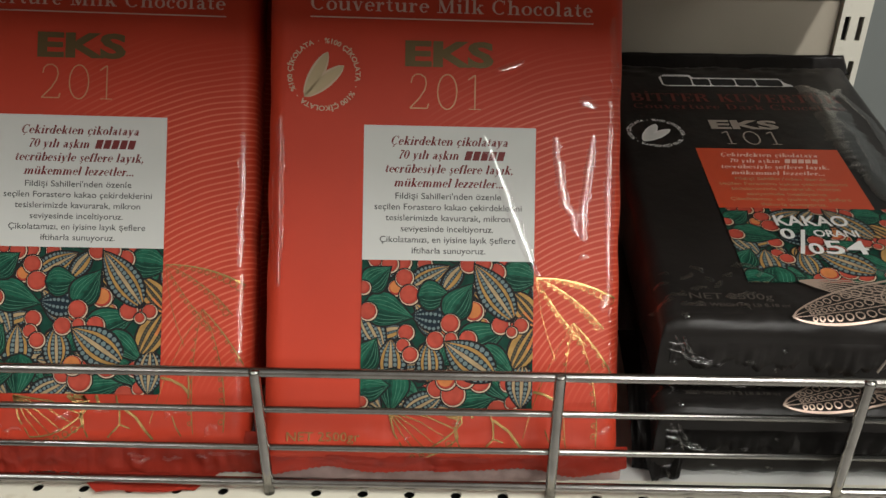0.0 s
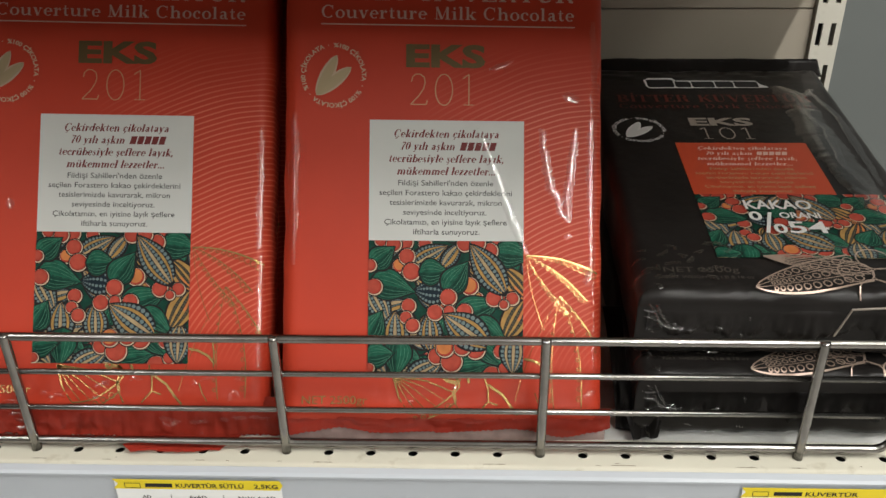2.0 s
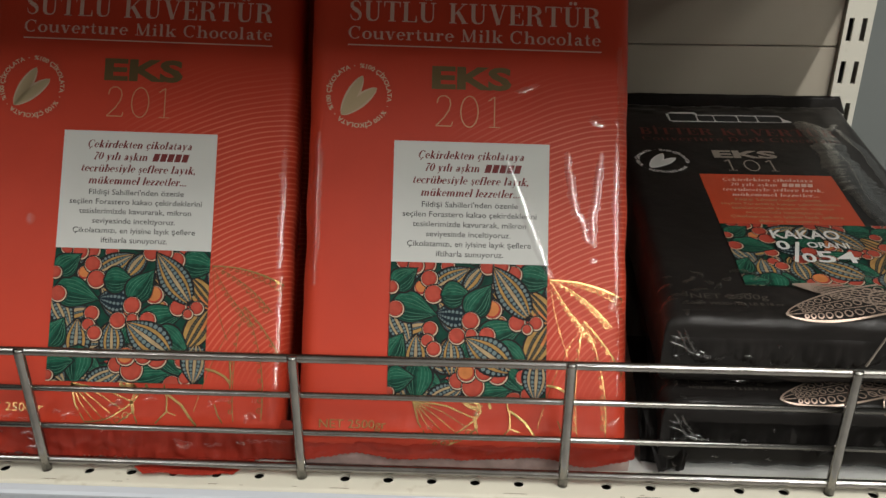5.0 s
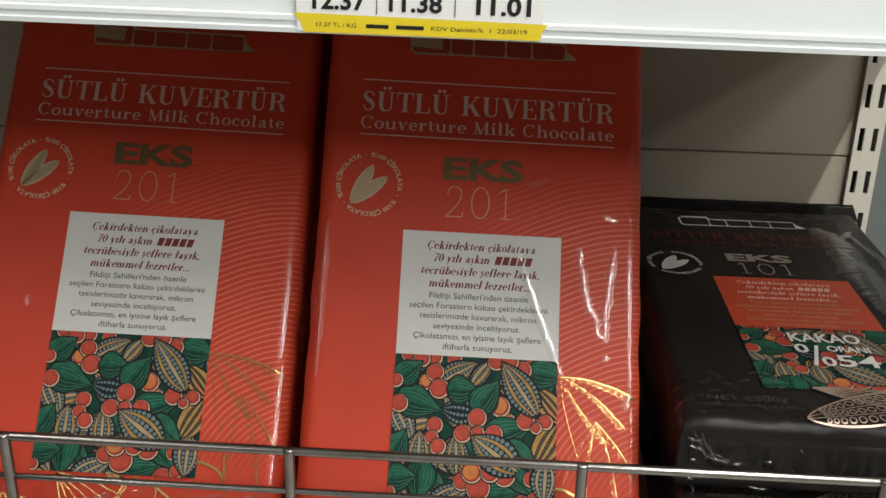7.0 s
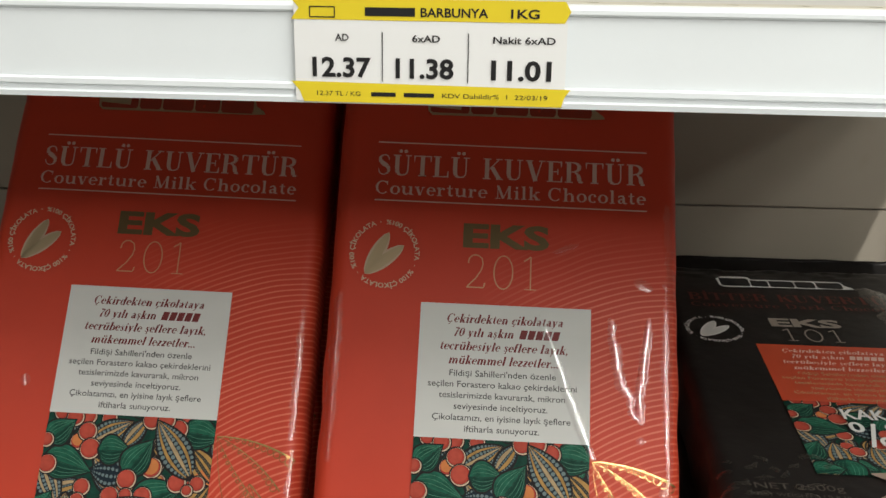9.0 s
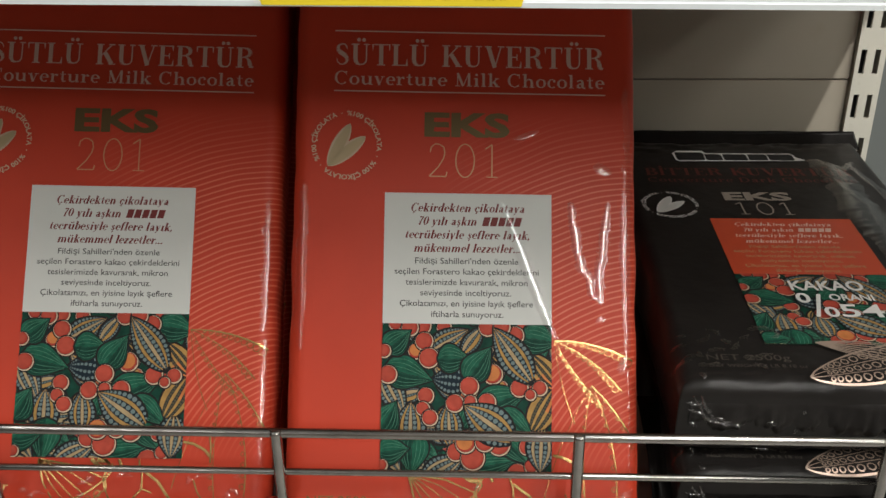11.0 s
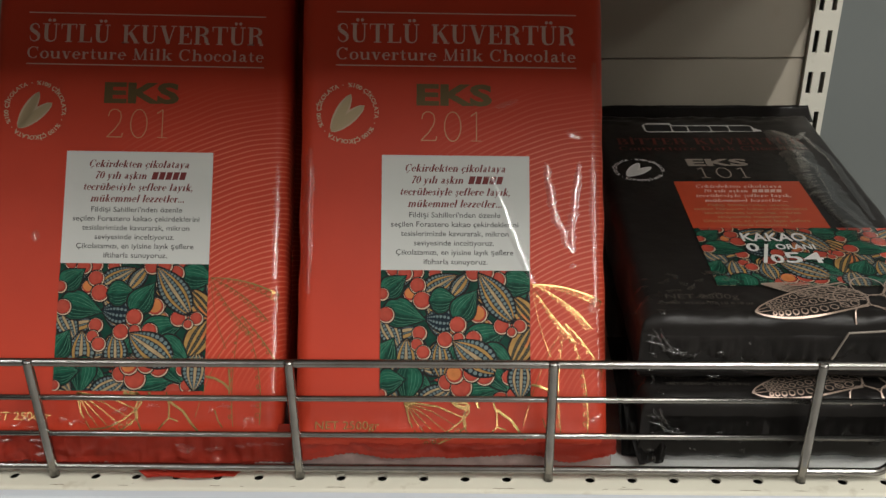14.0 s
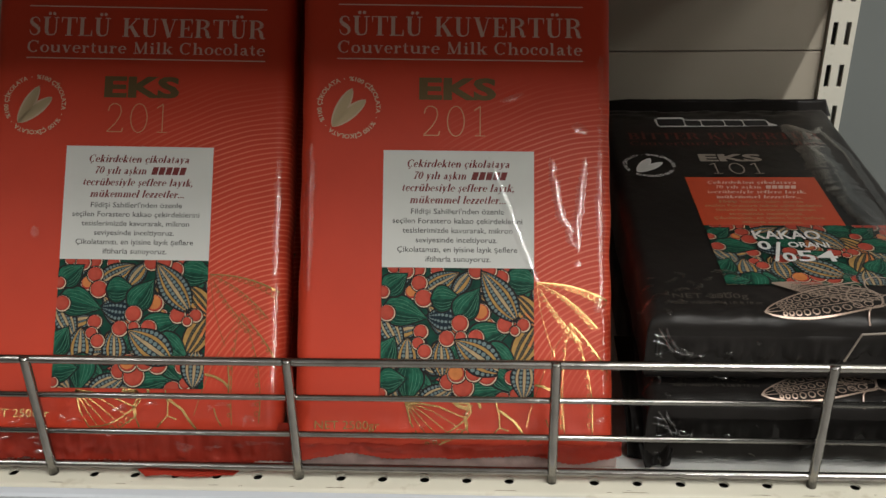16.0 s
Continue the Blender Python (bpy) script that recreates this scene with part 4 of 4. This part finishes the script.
        if c == "m":
            ln([(0.56, 0.46), (0.68, 0.60), (0.80, 0.60), (0.90, 0.48), (0.90, 0.0)], [hr, 0.07, 0.12, st, st])
        if c in "db":
            x = 0.50 if c == "d" else 0.16
            ln([(x, 0.0), (x, 1.0)], st)
            ln([(x - 0.15, 0.97), (x, 0.97)], hr)
            arc(0.28 if c == "d" else 0.36, xh / 2, 0.20, xh / 2 - 0.02, 0, 360, 20)
        if c == "f":
            ln([(0.17, 0.0), (0.17, 0.78), (0.24, 0.94), (0.36, 0.96)], [st, st, 0.12, 0.08])
            ln([(0.02, xh - 0.03), (0.34, xh - 0.03)], hr)
            ln([(0.02, 0.03), (0.32, 0.03)], hr)
            dot(0.38, 0.90, 0.07)
        if c in "sş":
            ln([(0.38, 0.47), (0.32, 0.59), (0.22, 0.61), (0.12, 0.54), (0.14, 0.42), (0.26, 0.33), (0.36, 0.22), (0.34, 0.08), (0.22, 0.03), (0.11, 0.06), (0.07, 0.20)], [0.05, 0.07, hr, 0.12, 0.17, 0.19, 0.17, 0.12, hr, 0.07, 0.05])
        if c == "z":
            ln([(0.06, 0.59), (0.46, 0.59)], 0.09)
            ln([(0.44, 0.60), (0.08, 0.04)], st * 0.9)
            ln([(0.06, 0.05), (0.48, 0.05)], 0.09)
        if c == "7":
            ln([(0.05, 0.93), (0.50, 0.93)], 0.13)
            ln([(0.50, 0.95), (0.28, 0.5), (0.22, 0.0)], [0.07, 0.13, 0.2])
        if c == "0":
            arc(0.29, 0.5, 0.21, 0.47, 0, 360, 22)
        if c in ".,":
            dot(0.12, 0.08, 0.10)
        if c == ",":
            ln([(0.16, 0.06), (0.06, -0.16)], [0.12, 0.04])
        if c in "lhk":
            stem(0.18, 1.0)
        if c == "h":
            ln([(0.22, 0.46), (0.34, 0.60), (0.46, 0.60), (0.56, 0.48), (0.56, 0.0)], [hr, 0.07, 0.12, st, st])
            ln([(0.42, 0.03), (0.71, 0.03)], hr)
        if c == "k":
            ln([(0.24, 0.26), (0.54, 0.60)], hr)
            ln([(0.34, 0.38), (0.56, 0.03)], st)
            ln([(0.42, 0.03), (0.70, 0.03)], hr)
            ln([(0.42, 0.61), (0.66, 0.61)], hr)
        if c == "a":
            ln([(0.12, 0.48), (0.20, 0.59), (0.32, 0.61), (0.42, 0.52), (0.42, 0.10), (0.50, 0.03), (0.60, 0.06)], [0.1, 0.08, 0.1, st, st, 0.1, hr])
            ln([(0.40, 0.38), (0.20, 0.30), (0.13, 0.16), (0.20, 0.05), (0.30, 0.05), (0.40, 0.14)], [hr, 0.1, st, 0.12, hr, hr])
        pen += ROMAN_WIDTHS[c] + 0.05


def thin_digits(pr, body, x0, x1, base, h, w, m):
    """Fine roman numerals drawn as hairlines."""
    n = len(body)
    step = (x1 - x0) / (n - 0.15)
    for i, c in enumerate(body):
        a = x0 + i * step
        wd = step * 0.72

        def ln(pts, ww=w):
            pr.ribbon([(a + x * wd, base + y * h) for x, y in pts], ww, m)

        if c == "0":
            ln([(0.5 + 0.48 * math.cos(t), 0.5 + 0.5 * math.sin(t)) for t in [math.tau * q / 24 for q in range(25)]])
        if c == "1":
            ln([(0.15, 0.86), (0.5, 1.0), (0.5, 0.0)])
            ln([(0.2, 0.02), (0.8, 0.02)], w * 0.7)
        if c == "2":
            ln([(0.08, 0.74), (0.14, 0.9), (0.32, 0.99), (0.55, 0.99), (0.78, 0.9), (0.84, 0.72), (0.76, 0.54), (0.5, 0.3), (0.04, 0.02), (0.9, 0.02), (0.96, 0.16)])


def red_pack(v0, thick):
    top = tagged(new("chocolate_pack"), "red foil-wrapped couverture chocolate slab leaning on the shelf", "chocolate pack", "red chocolate packs")
    smooth(part("wrapper", pack_body(v0, thick, 2.0, 2.2, 1.15, 0.55), RED, top, "glossy red wrapper with wavy lines"))

    def on(u, v):
        return edge_drop(u, v, v0)

    pr = Print(0.55)
    pr.poly([(0, 0), (0, -71), (91, -71), (91, 0)], PAPER)
    panel = pr.part("text_panel", top, "white printed text panel")
    pr = Print(0.62)
    panel_words(pr, INK_RED, INK_GREY)
    pr.part("lettering", panel, "dark red and grey lettering")
    pr = Print(0.35, clip=(0, 91, -149, -71))
    cocoa_art(pr, 0, -71, 91, 78)
    pr.part("cocoa_picture", top, "printed picture of cocoa pods, leaves and fruit")
    pr = Print(0.55, on)
    for y in (90, 56):
        pr.poly([(-29, y), (-29, y + 0.7), (121, y + 0.7), (121, y)], INK_PINK)
    serif(pr, "SÜTLÜ KUVERTÜR", -29, 120.5, 71, 12.2, INK_PINK)
    roman(pr, "Couverture Milk Chocolate", -29, 120.5, 60.0, 7.6, INK_PINK)
    pr.part("title", top, "pale pink lettering")
    pr = Print(0.55, on)
    logo(pr, -2, 92, 108, 15, CREAM_FOIL, LOGO_RED)
    pr.part("emblem", top, "dull gold maker's mark")
    pr = Print(0.55, on)
    pr.text("EKS", 21, 68, 32, 13.2, OLIVE, bold=0.04)
    pr.part("series_letters", top, "dull gold letters")
    pr = Print(0.55, on)
    thin_digits(pr, "201", 23.5, 65.5, 9.0, 18.5, 0.7, NUMERAL)
    pr.part("series_number", top, "thin gold numerals")
    pr = Print(1.2, on)
    pr.text("NET 2500gr", -38, 0, -166.5, 5.0, GOLD)
    pr.part("net_weight", top, "gold lettering")
    pr = Print(0.55, on)
    bean_mark(pr, -21.5, 26, P_RIMLIGHT, P_RIMLIGHT, CREAM_FOIL)
    pr.part("bean_seal", top, "cream seal with two cocoa beans")
    pr = Print(1.15, on, clip=(-46, 135, v0 + 2, 60))
    foil_pod(pr, 92.5, -79.5, -14, -76, 45, GOLD, 1.25)
    foil_pod(pr, 112.5, -103, -60, -113, 67, GOLD, 1.0)
    ends = [(24 + 27 * q, -172 + 12 * q - 3.5 * math.sin(math.pi * q)) for q in (0, 0.2, 0.4, 0.6, 0.8, 1.0)]
    for k, (ex, ey) in enumerate(ends):
        pr.ribbon([(15, -150), ((15 + ex) / 2 - 1.2 + 0.6 * k, (ey - 150) / 2 - 1.5 + 0.7 * k), (ex, ey)], [1.3, 0.9, 0.7] if k in (0, 5) else [0.9, 0.55, 0.4], GOLD)
    pr.ribbon(ends, 0.9, GOLD)
    pr.ribbon([(21, -176.5), (32, -177), (43, -172), (52, -165), (51, -160)], 0.8, GOLD)
    for q in range(5):
        pr.ring(28 + 4.8 * q, -174.8 + 0.5 * q + 0.32 * q * q, 1.0 + 0.18 * q, 0.55, GOLD, 0.01, 12)
    pr.ribbon([(51, -160), (54, -156), (52, -151), (46, -150)], [0.8, 1.0, 1.8, 2.4], GOLD)
    foil_stems(pr, GOLD)
    pr.part("foil_drawing", top, "gold foil line drawing of cocoa pods")
    seal_strip([(V1 - 1, -thick / 2), (V1 + 5, -thick / 2), (V1 + 13, -thick / 2 + 1)], U0 + 2, U1 - 2, RED, top, 5.0)
    return top


def frame_of(origin, n, along):
    n = Vector(n).normalized()
    u = Vector(along)
    u = (u - n * u.dot(n)).normalized()
    v = n.cross(u)
    m = Matrix((u, v, n)).transposed().to_4x4()
    m.translation = origin
    return m


THICK = 42.0
V_RED = -177.5
first = red_pack(V_RED, THICK)
M_R = frame_of((0.0236, 0.0958, 0.1715), (0.063, -0.849, 0.525), (0.998, 0.054, -0.033))
M_L = frame_of((-0.1751, 0.1029, 0.1720), (0.070, -0.828, 0.556), (0.998, 0.058, -0.039))
first.matrix_basis = M_R
second = copy_thing(first, M_L)
for m0 in (M_R, M_L):
    for k in (1, 2):
        shift = Matrix.Translation((0, 0.0512 * k, 0))
        hid = copy_thing(first, shift @ m0)
        hid["label"] = "red foil-wrapped chocolate slab behind the front one"
# the seals at the foot: red wrapper rims, clear film below them, and one seal lying out over the shelf's edge
seal_strip([(V_RED + 8, -3), (V_RED + 2, -3), (V_RED - 2, -5), (V_RED - 6, -7)], U0 - 2, U1 + 5, RED_SEAL, first, 3.0, 3.0, 8.0, fine=0.9, label="crimped red rim of the end seal")
seal_strip([(V_RED + 3, -6), (V_RED - 6, -9), (V_RED - 14, -13)], U0 - 1, U1 + 3, SEAL_CLEAR, first, 21.0, 2.0, 2.0, name="clear_seal", label="pale clear film of the end seal", fine=0.8)
seal_strip([(V_RED - 5, -14), (V_RED - 13, -12), (V_RED - 18, -6), (V_RED - 22.5, 0)], 38, 132, RED_SEAL, second, 8.0, 1.0, 5.0, taper=0.45)
seal_strip([(V_RED + 9, -3), (V_RED + 1, -4), (V_RED - 8, -7), (V_RED - 15, -10)], U0, U1 + 6, RED_SEAL, second, 12.0, 4.0, 2.0, fine=2.6, label="crimped red rim of the end seal")
rnd = random.Random(23)
for pack, count in ((second, 16), (first, 5)):
    runs = []
    for _ in range(count):
        x, y, an, ln_ = rnd.uniform(U0 + 6, U1 - 6), rnd.uniform(V_RED + 5, V_RED + 20), rnd.choice((0.1, 0.2, 2.9, 1.1, 2.0)), rnd.uniform(4, 12)
        runs.append([(x, y), (x + ln_ * 0.5 * math.cos(an), y + ln_ * 0.4 * math.sin(an)), (x + ln_ * math.cos(an + 0.4), y + ln_ * 0.7 * math.sin(an + 0.4))])
    film(V_RED, 31.0 + count, runs, pack, 1.3, 0.34)
runs = []
for _ in range(11):
    x, y, ln_ = rnd.uniform(U0 + 12, U1 - 4), rnd.uniform(V_RED - 10, V_RED - 1), rnd.uniform(5, 13)
    runs.append([(x, y), (x + ln_ * 0.5, y + rnd.uniform(-1, 1)), (x + ln_, y + rnd.uniform(-2, 2))])
film(V_RED, 41.0, runs, second, 1.2, 0.32, lift=5.0)
film(V_RED, 1.0, CREASES, first)
film(V_RED, 2.0, CREASES_LEFT, second)
film(V_RED, 3.0, [[(-17, -51), (-16.6, -54), (-16.4, -58)], [(-44, -146), (-41, -152), (-36, -157)]], second, 2.6, 0.32)
film(V_RED, 4.0, [[(70, 30.5), (77, 32.5), (84, 36)]], first, 1.6, 0.10)


def black_pack(v0, thick):
    top = tagged(new("chocolate_pack"), "black foil-wrapped couverture chocolate slab lying in a stack", "chocolate pack", "black chocolate packs")
    smooth(part("wrapper", pack_body(v0, thick, 6.0, 2.4, 0.9), BLACK, top, "glossy black crinkled wrapper"))

    def on(u, v):
        return edge_drop(u, v, v0)

    pr = Print(0.55)
    pr.poly([(0, 0), (0, -70), (91.5, -70), (91.5, 0)], ORANGE_PANEL)
    panel = pr.part("text_panel", top, "orange printed text panel")
    pr = Print(0.62)
    panel_words(pr, INK_PINK, P_CREAM)
    pr.part("lettering", panel, "pale lettering")
    pr = Print(0.35, clip=(0, 134, -141, -70))
    cocoa_art(pr, 0, -70, 91.5, 71)
    cocoa_art(pr, 91.5, -70, 91.5, 71)
    pr.part("cocoa_picture", top, "printed picture of cocoa pods, leaves and fruit")
    pr = Print(2.3, on)
    pr.text("KAKAO", 28, 70, -90, 10.5, INK_WHITE, bold=0.02)
    pr.text("ORANI", 47, 72, -100.5, 6.5, INK_WHITE, bold=0.02)
    pr.text("0", 28, 36, -103, 10, INK_WHITE, bold=0.02)
    pr.text("/", 34, 43, -117, 24, INK_WHITE, bold=0.0)
    pr.text("0", 40, 48, -117, 10, INK_WHITE, bold=0.02)
    pr.text("54", 49, 73, -117, 13.0, INK_WHITE, bold=0.012)
    pr.part("cocoa_share", top, "white lettering")
    pr = Print(0.55, on)
    serif(pr, "BİTTER KUVERTÜR", -32, 116, 66, 12, INK_BROWN)
    roman(pr, "Couverture Dark Chocolate", -32, 116, 55, 7.2, INK_BROWN)
    pr.part("title", top, "dark red lettering")
    pr = Print(0.55, on)
    logo(pr, -6, 84, 90, 17, INK_WHITE, INK_BLACK)
    pr.part("emblem", top, "white outlined maker's mark")
    pr = Print(0.55, on)
    pr.text("EKS", 16, 62, 27, 12, TAUPE, bold=0.04)
    pr.part("series_letters", top, "taupe letters")
    pr = Print(0.55, on)
    thin_digits(pr, "101", 20, 62, 6, 17, 1.1, TAUPE)
    pr.part("series_number", top, "thin taupe numerals")
    pr = Print(0.55, on)
    bean_mark(pr, -22.5, 20, INK_WHITE, INK_WHITE, PAPER)
    pr.part("bean_seal", top, "white seal with two cocoa beans")
    pr = Print(1.7, on, clip=(-46, 136, v0 + 1, 60))
    pr.text("NET 2500g", -34, 9, -157, 5, DIM)
    pr.text("NET WEIGHT 5 LB 8.18 oz", -34, 16, -163, 2.7, DIM)
    pr.part("net_weight", top, "taupe lettering")
    pr = Print(2.2, on, clip=(-46, 136, v0 + 0.5, 60))
    foil_bead_pod(pr, 15, -170.5, 16, 66, 26, ROSE)
    foil_fan(pr, 26, -141.5, -4, -24, 56, 8, ROSE, beads=False)
    foil_flower(pr, 90, -160, 16, ROSE)
    foil_pod(pr, 98, -144, 42, -8, 45, ROSE, 1.4)
    pr.part("foil_drawing", top, "rose gold foil line drawing of cocoa pods")
    film(v0, 4.0, [[(100, 60), (112, 20), (108, -30), (118, -80)], [(118, 84), (127, 40), (124, -60)], [(98, 92), (112, 76), (122, 88)], [(60, -128), (96, -138), (130, -132)], [(104, -60), (120, -90), (130, -100)]], top)
    film(v0, 14.0, [[(94, 92), (104, 62), (103, 12), (108, -40), (112, -95)]], top, 13.0, 1.3)
    rnd = random.Random(11)
    runs = []
    for _ in range(22):
        x, y, an, ln_ = rnd.uniform(-46, 6), rnd.uniform(-172, -128), rnd.uniform(0, math.pi), rnd.uniform(5, 16)
        runs.append([(x, y), (x + ln_ * 0.5 * math.cos(an), y + ln_ * 0.5 * math.sin(an) * 0.6), (x + ln_ * math.cos(an + 0.5), y + ln_ * math.sin(an + 0.5) * 0.6)])
    film(v0, 7.0, runs, top, 1.5, 0.42)
    runs = [[(-45, -3), (-41, -10), (-36, -21)], [(-41, -3), (-38, -11), (-31, -20)], [(-47, -12), (-40, -15), (-30, -22)]]
    for _ in range(16):
        x, y, an, ln_ = rnd.uniform(-46, 14), rnd.uniform(-40, -8), rnd.choice((0.05, 2.9, 0.5, 2.4, 1.1)), rnd.uniform(4, 13)
        runs.append([(x, y), (x + ln_ * 0.5 * math.cos(an), y - ln_ * 0.4 * math.sin(an)), (x + ln_ * math.cos(an + 0.4), y - ln_ * 0.6 * math.sin(an + 0.4))])
    film(v0, 9.0, runs, top, 0.85, 0.62, front=v0 - 4.5)
    seal_strip([(V1 - 4, -6), (V1 + 4, -3), (V1 + 14, 2)], U0 + 8, U1 + 4, BLACK, top, 5.0, 1.2, 1.5, teeth=0.15, fine=0.3)
    seal_strip([(v0 + 5, -5), (v0 - 1, -13), (v0 - 2, -24), (v0 + 3, -36), (v0 + 8, -43)], U0 + 6, U1 - 2, BLACK, top, 9.0, 6.0, fine=3.0)
    return top


dark = black_pack(-176.0, 46.0)
M_D = frame_of((0.228, 0.199, 0.112), (0, -0.082, 0.9966), (1, 0.0, 0))
dark.matrix_basis = M_D
lower = copy_thing(dark, frame_of((0.2305, 0.1905, 0.050), (0, -0.012, 1), (1, 0.0, 0)))
seal_strip([(-158, -16), (-171, -25), (-177, -35), (-179, -43)], U0 - 8, U0 + 24, BLACK, lower, 14.0, 5.0, 6.0, name="corner_flap", label="crumpled black wrapper corner", fine=3.5, taper=0.55)
seal_strip([(-100, -4), (-140, -14), (-162, -28), (-170, -44)], U0 - 11, U0 + 8, BLACK, lower, 17.0, 4.0, 6.0, name="corner_flap", label="crumpled black wrapper corner", fine=3.0, taper=0.3)

pts = [(0.2865, 0.0165, 0.0750), (0.2935, 0.0170, 0.0925), (0.3300, 0.0170, 0.0950)]
bm = bmesh.new()
rod(bm, [M_D.inverted() @ Vector(p) for p in pts], 0.0007, 6)
part("seal_edge", bm, TAUPE, dark, "pale folded edge of the end seal")


# ---- price tags ----
def price_tag(x0, y, z1, words, prices, first_bar):
    """A paper price label with yellow head and foot strips."""
    top = tagged(new("price_tag"), "white and yellow paper price label in the rail", "price tag", "price tags")
    top.matrix_basis = pose(x0, y, z1, 90)
    pr = Print(0.0)
    pr.poly([(0, 2.5), (0, -33), (98, -33), (98, 2.5)], TAG_WHITE)
    sheet = pr.part("paper", top)
    md = sheet.modifiers.new("thick", "SOLIDIFY")
    md.thickness, md.offset = 0.0003, -1
    pr = Print(0.15)
    pr.poly([(-1, 3.5), (2, 0), (-1, -4), (97, -4), (99, 0), (97, 3.5)], TAG_YELLOW)
    pr.part("head_strip", top, "yellow strip")
    pr = Print(0.15)
    pr.poly([(-1.5, -26), (1.5, -29.5), (3, -33.4), (97, -33.4), (98, -30), (100, -27)], TAG_YELLOW)
    pr.part("foot_strip", top, "yellow strip")
    pr = Print(0.30)
    a, b = first_bar
    pr.poly([(a, -2.5), (b, -2.5), (b, 0.5), (a, 0.5)], INK_BLACK)
    pr.ribbon([(6, -3.1), (6, 0.5), (15, 0.5), (15, -3.1), (6, -3.1)], 0.4, INK_BLACK)
    for s_, p, q in words:
        pr.text(s_, p, q, -2.5, 3.2, INK_BLACK, bold=0.02)
    for s_, p, q in (("AD", 15, 20), ("6xAD", 43, 53), ("Nakit 6xAD", 72, 94)):
        pr.text(s_, p, q, -11.3, 2.5, INK_BLACK, bold=0.015)
    for s_, p, q in prices:
        pr.text(s_, p, q, -24.0, 7.0, INK_BLACK, bold=0.028)
    for x in (32, 63):
        pr.poly([(x, -25.5), (x + 0.35, -25.5), (x + 0.35, -8), (x, -8)], INK_BLACK)
    pr.text("12.37 TL / KG", 8, 24, -31, 1.7, INK_BLACK)
    for p, q in ((28, 37), (40, 51)):
        pr.poly([(p, -31), (q, -31), (q, -29.5), (p, -29.5)], INK_BLACK)
    pr.text("KDV Dahildir%  1  22/03/19", 54, 92, -31, 1.7, INK_BLACK)
    pr.part("lettering", top, "black lettering")
    return top


price_tag(0, 0, 0, [("BARBUNYA", 46, 70), ("1KG", 78, 88)], [("12.37", 6.5, 28.0), ("11.38", 37, 58), ("11.01", 71.5, 93)], (26, 44)).matrix_basis = TILT_UP @ pose(-0.0071, -0.0333, -0.0026, 90)
price_tag(-0.1240, -0.0117 - 0.0066, -0.0097, [("KUVERTÜR SÜTLÜ", 36, 76), ("2,5KG", 82, 96)], [("12.37", 6.5, 28.0), ("11.38", 37, 58), ("11.01", 71.5, 93)], (18, 34))
price_tag(0.2400, -0.0117 - 0.0066, -0.0097, [("KUVERTÜR", 36, 66), ("2,5KG", 82, 96)], [("12.37", 6.5, 28.0), ("11.38", 37, 58), ("11.01", 71.5, 93)], (18, 34))
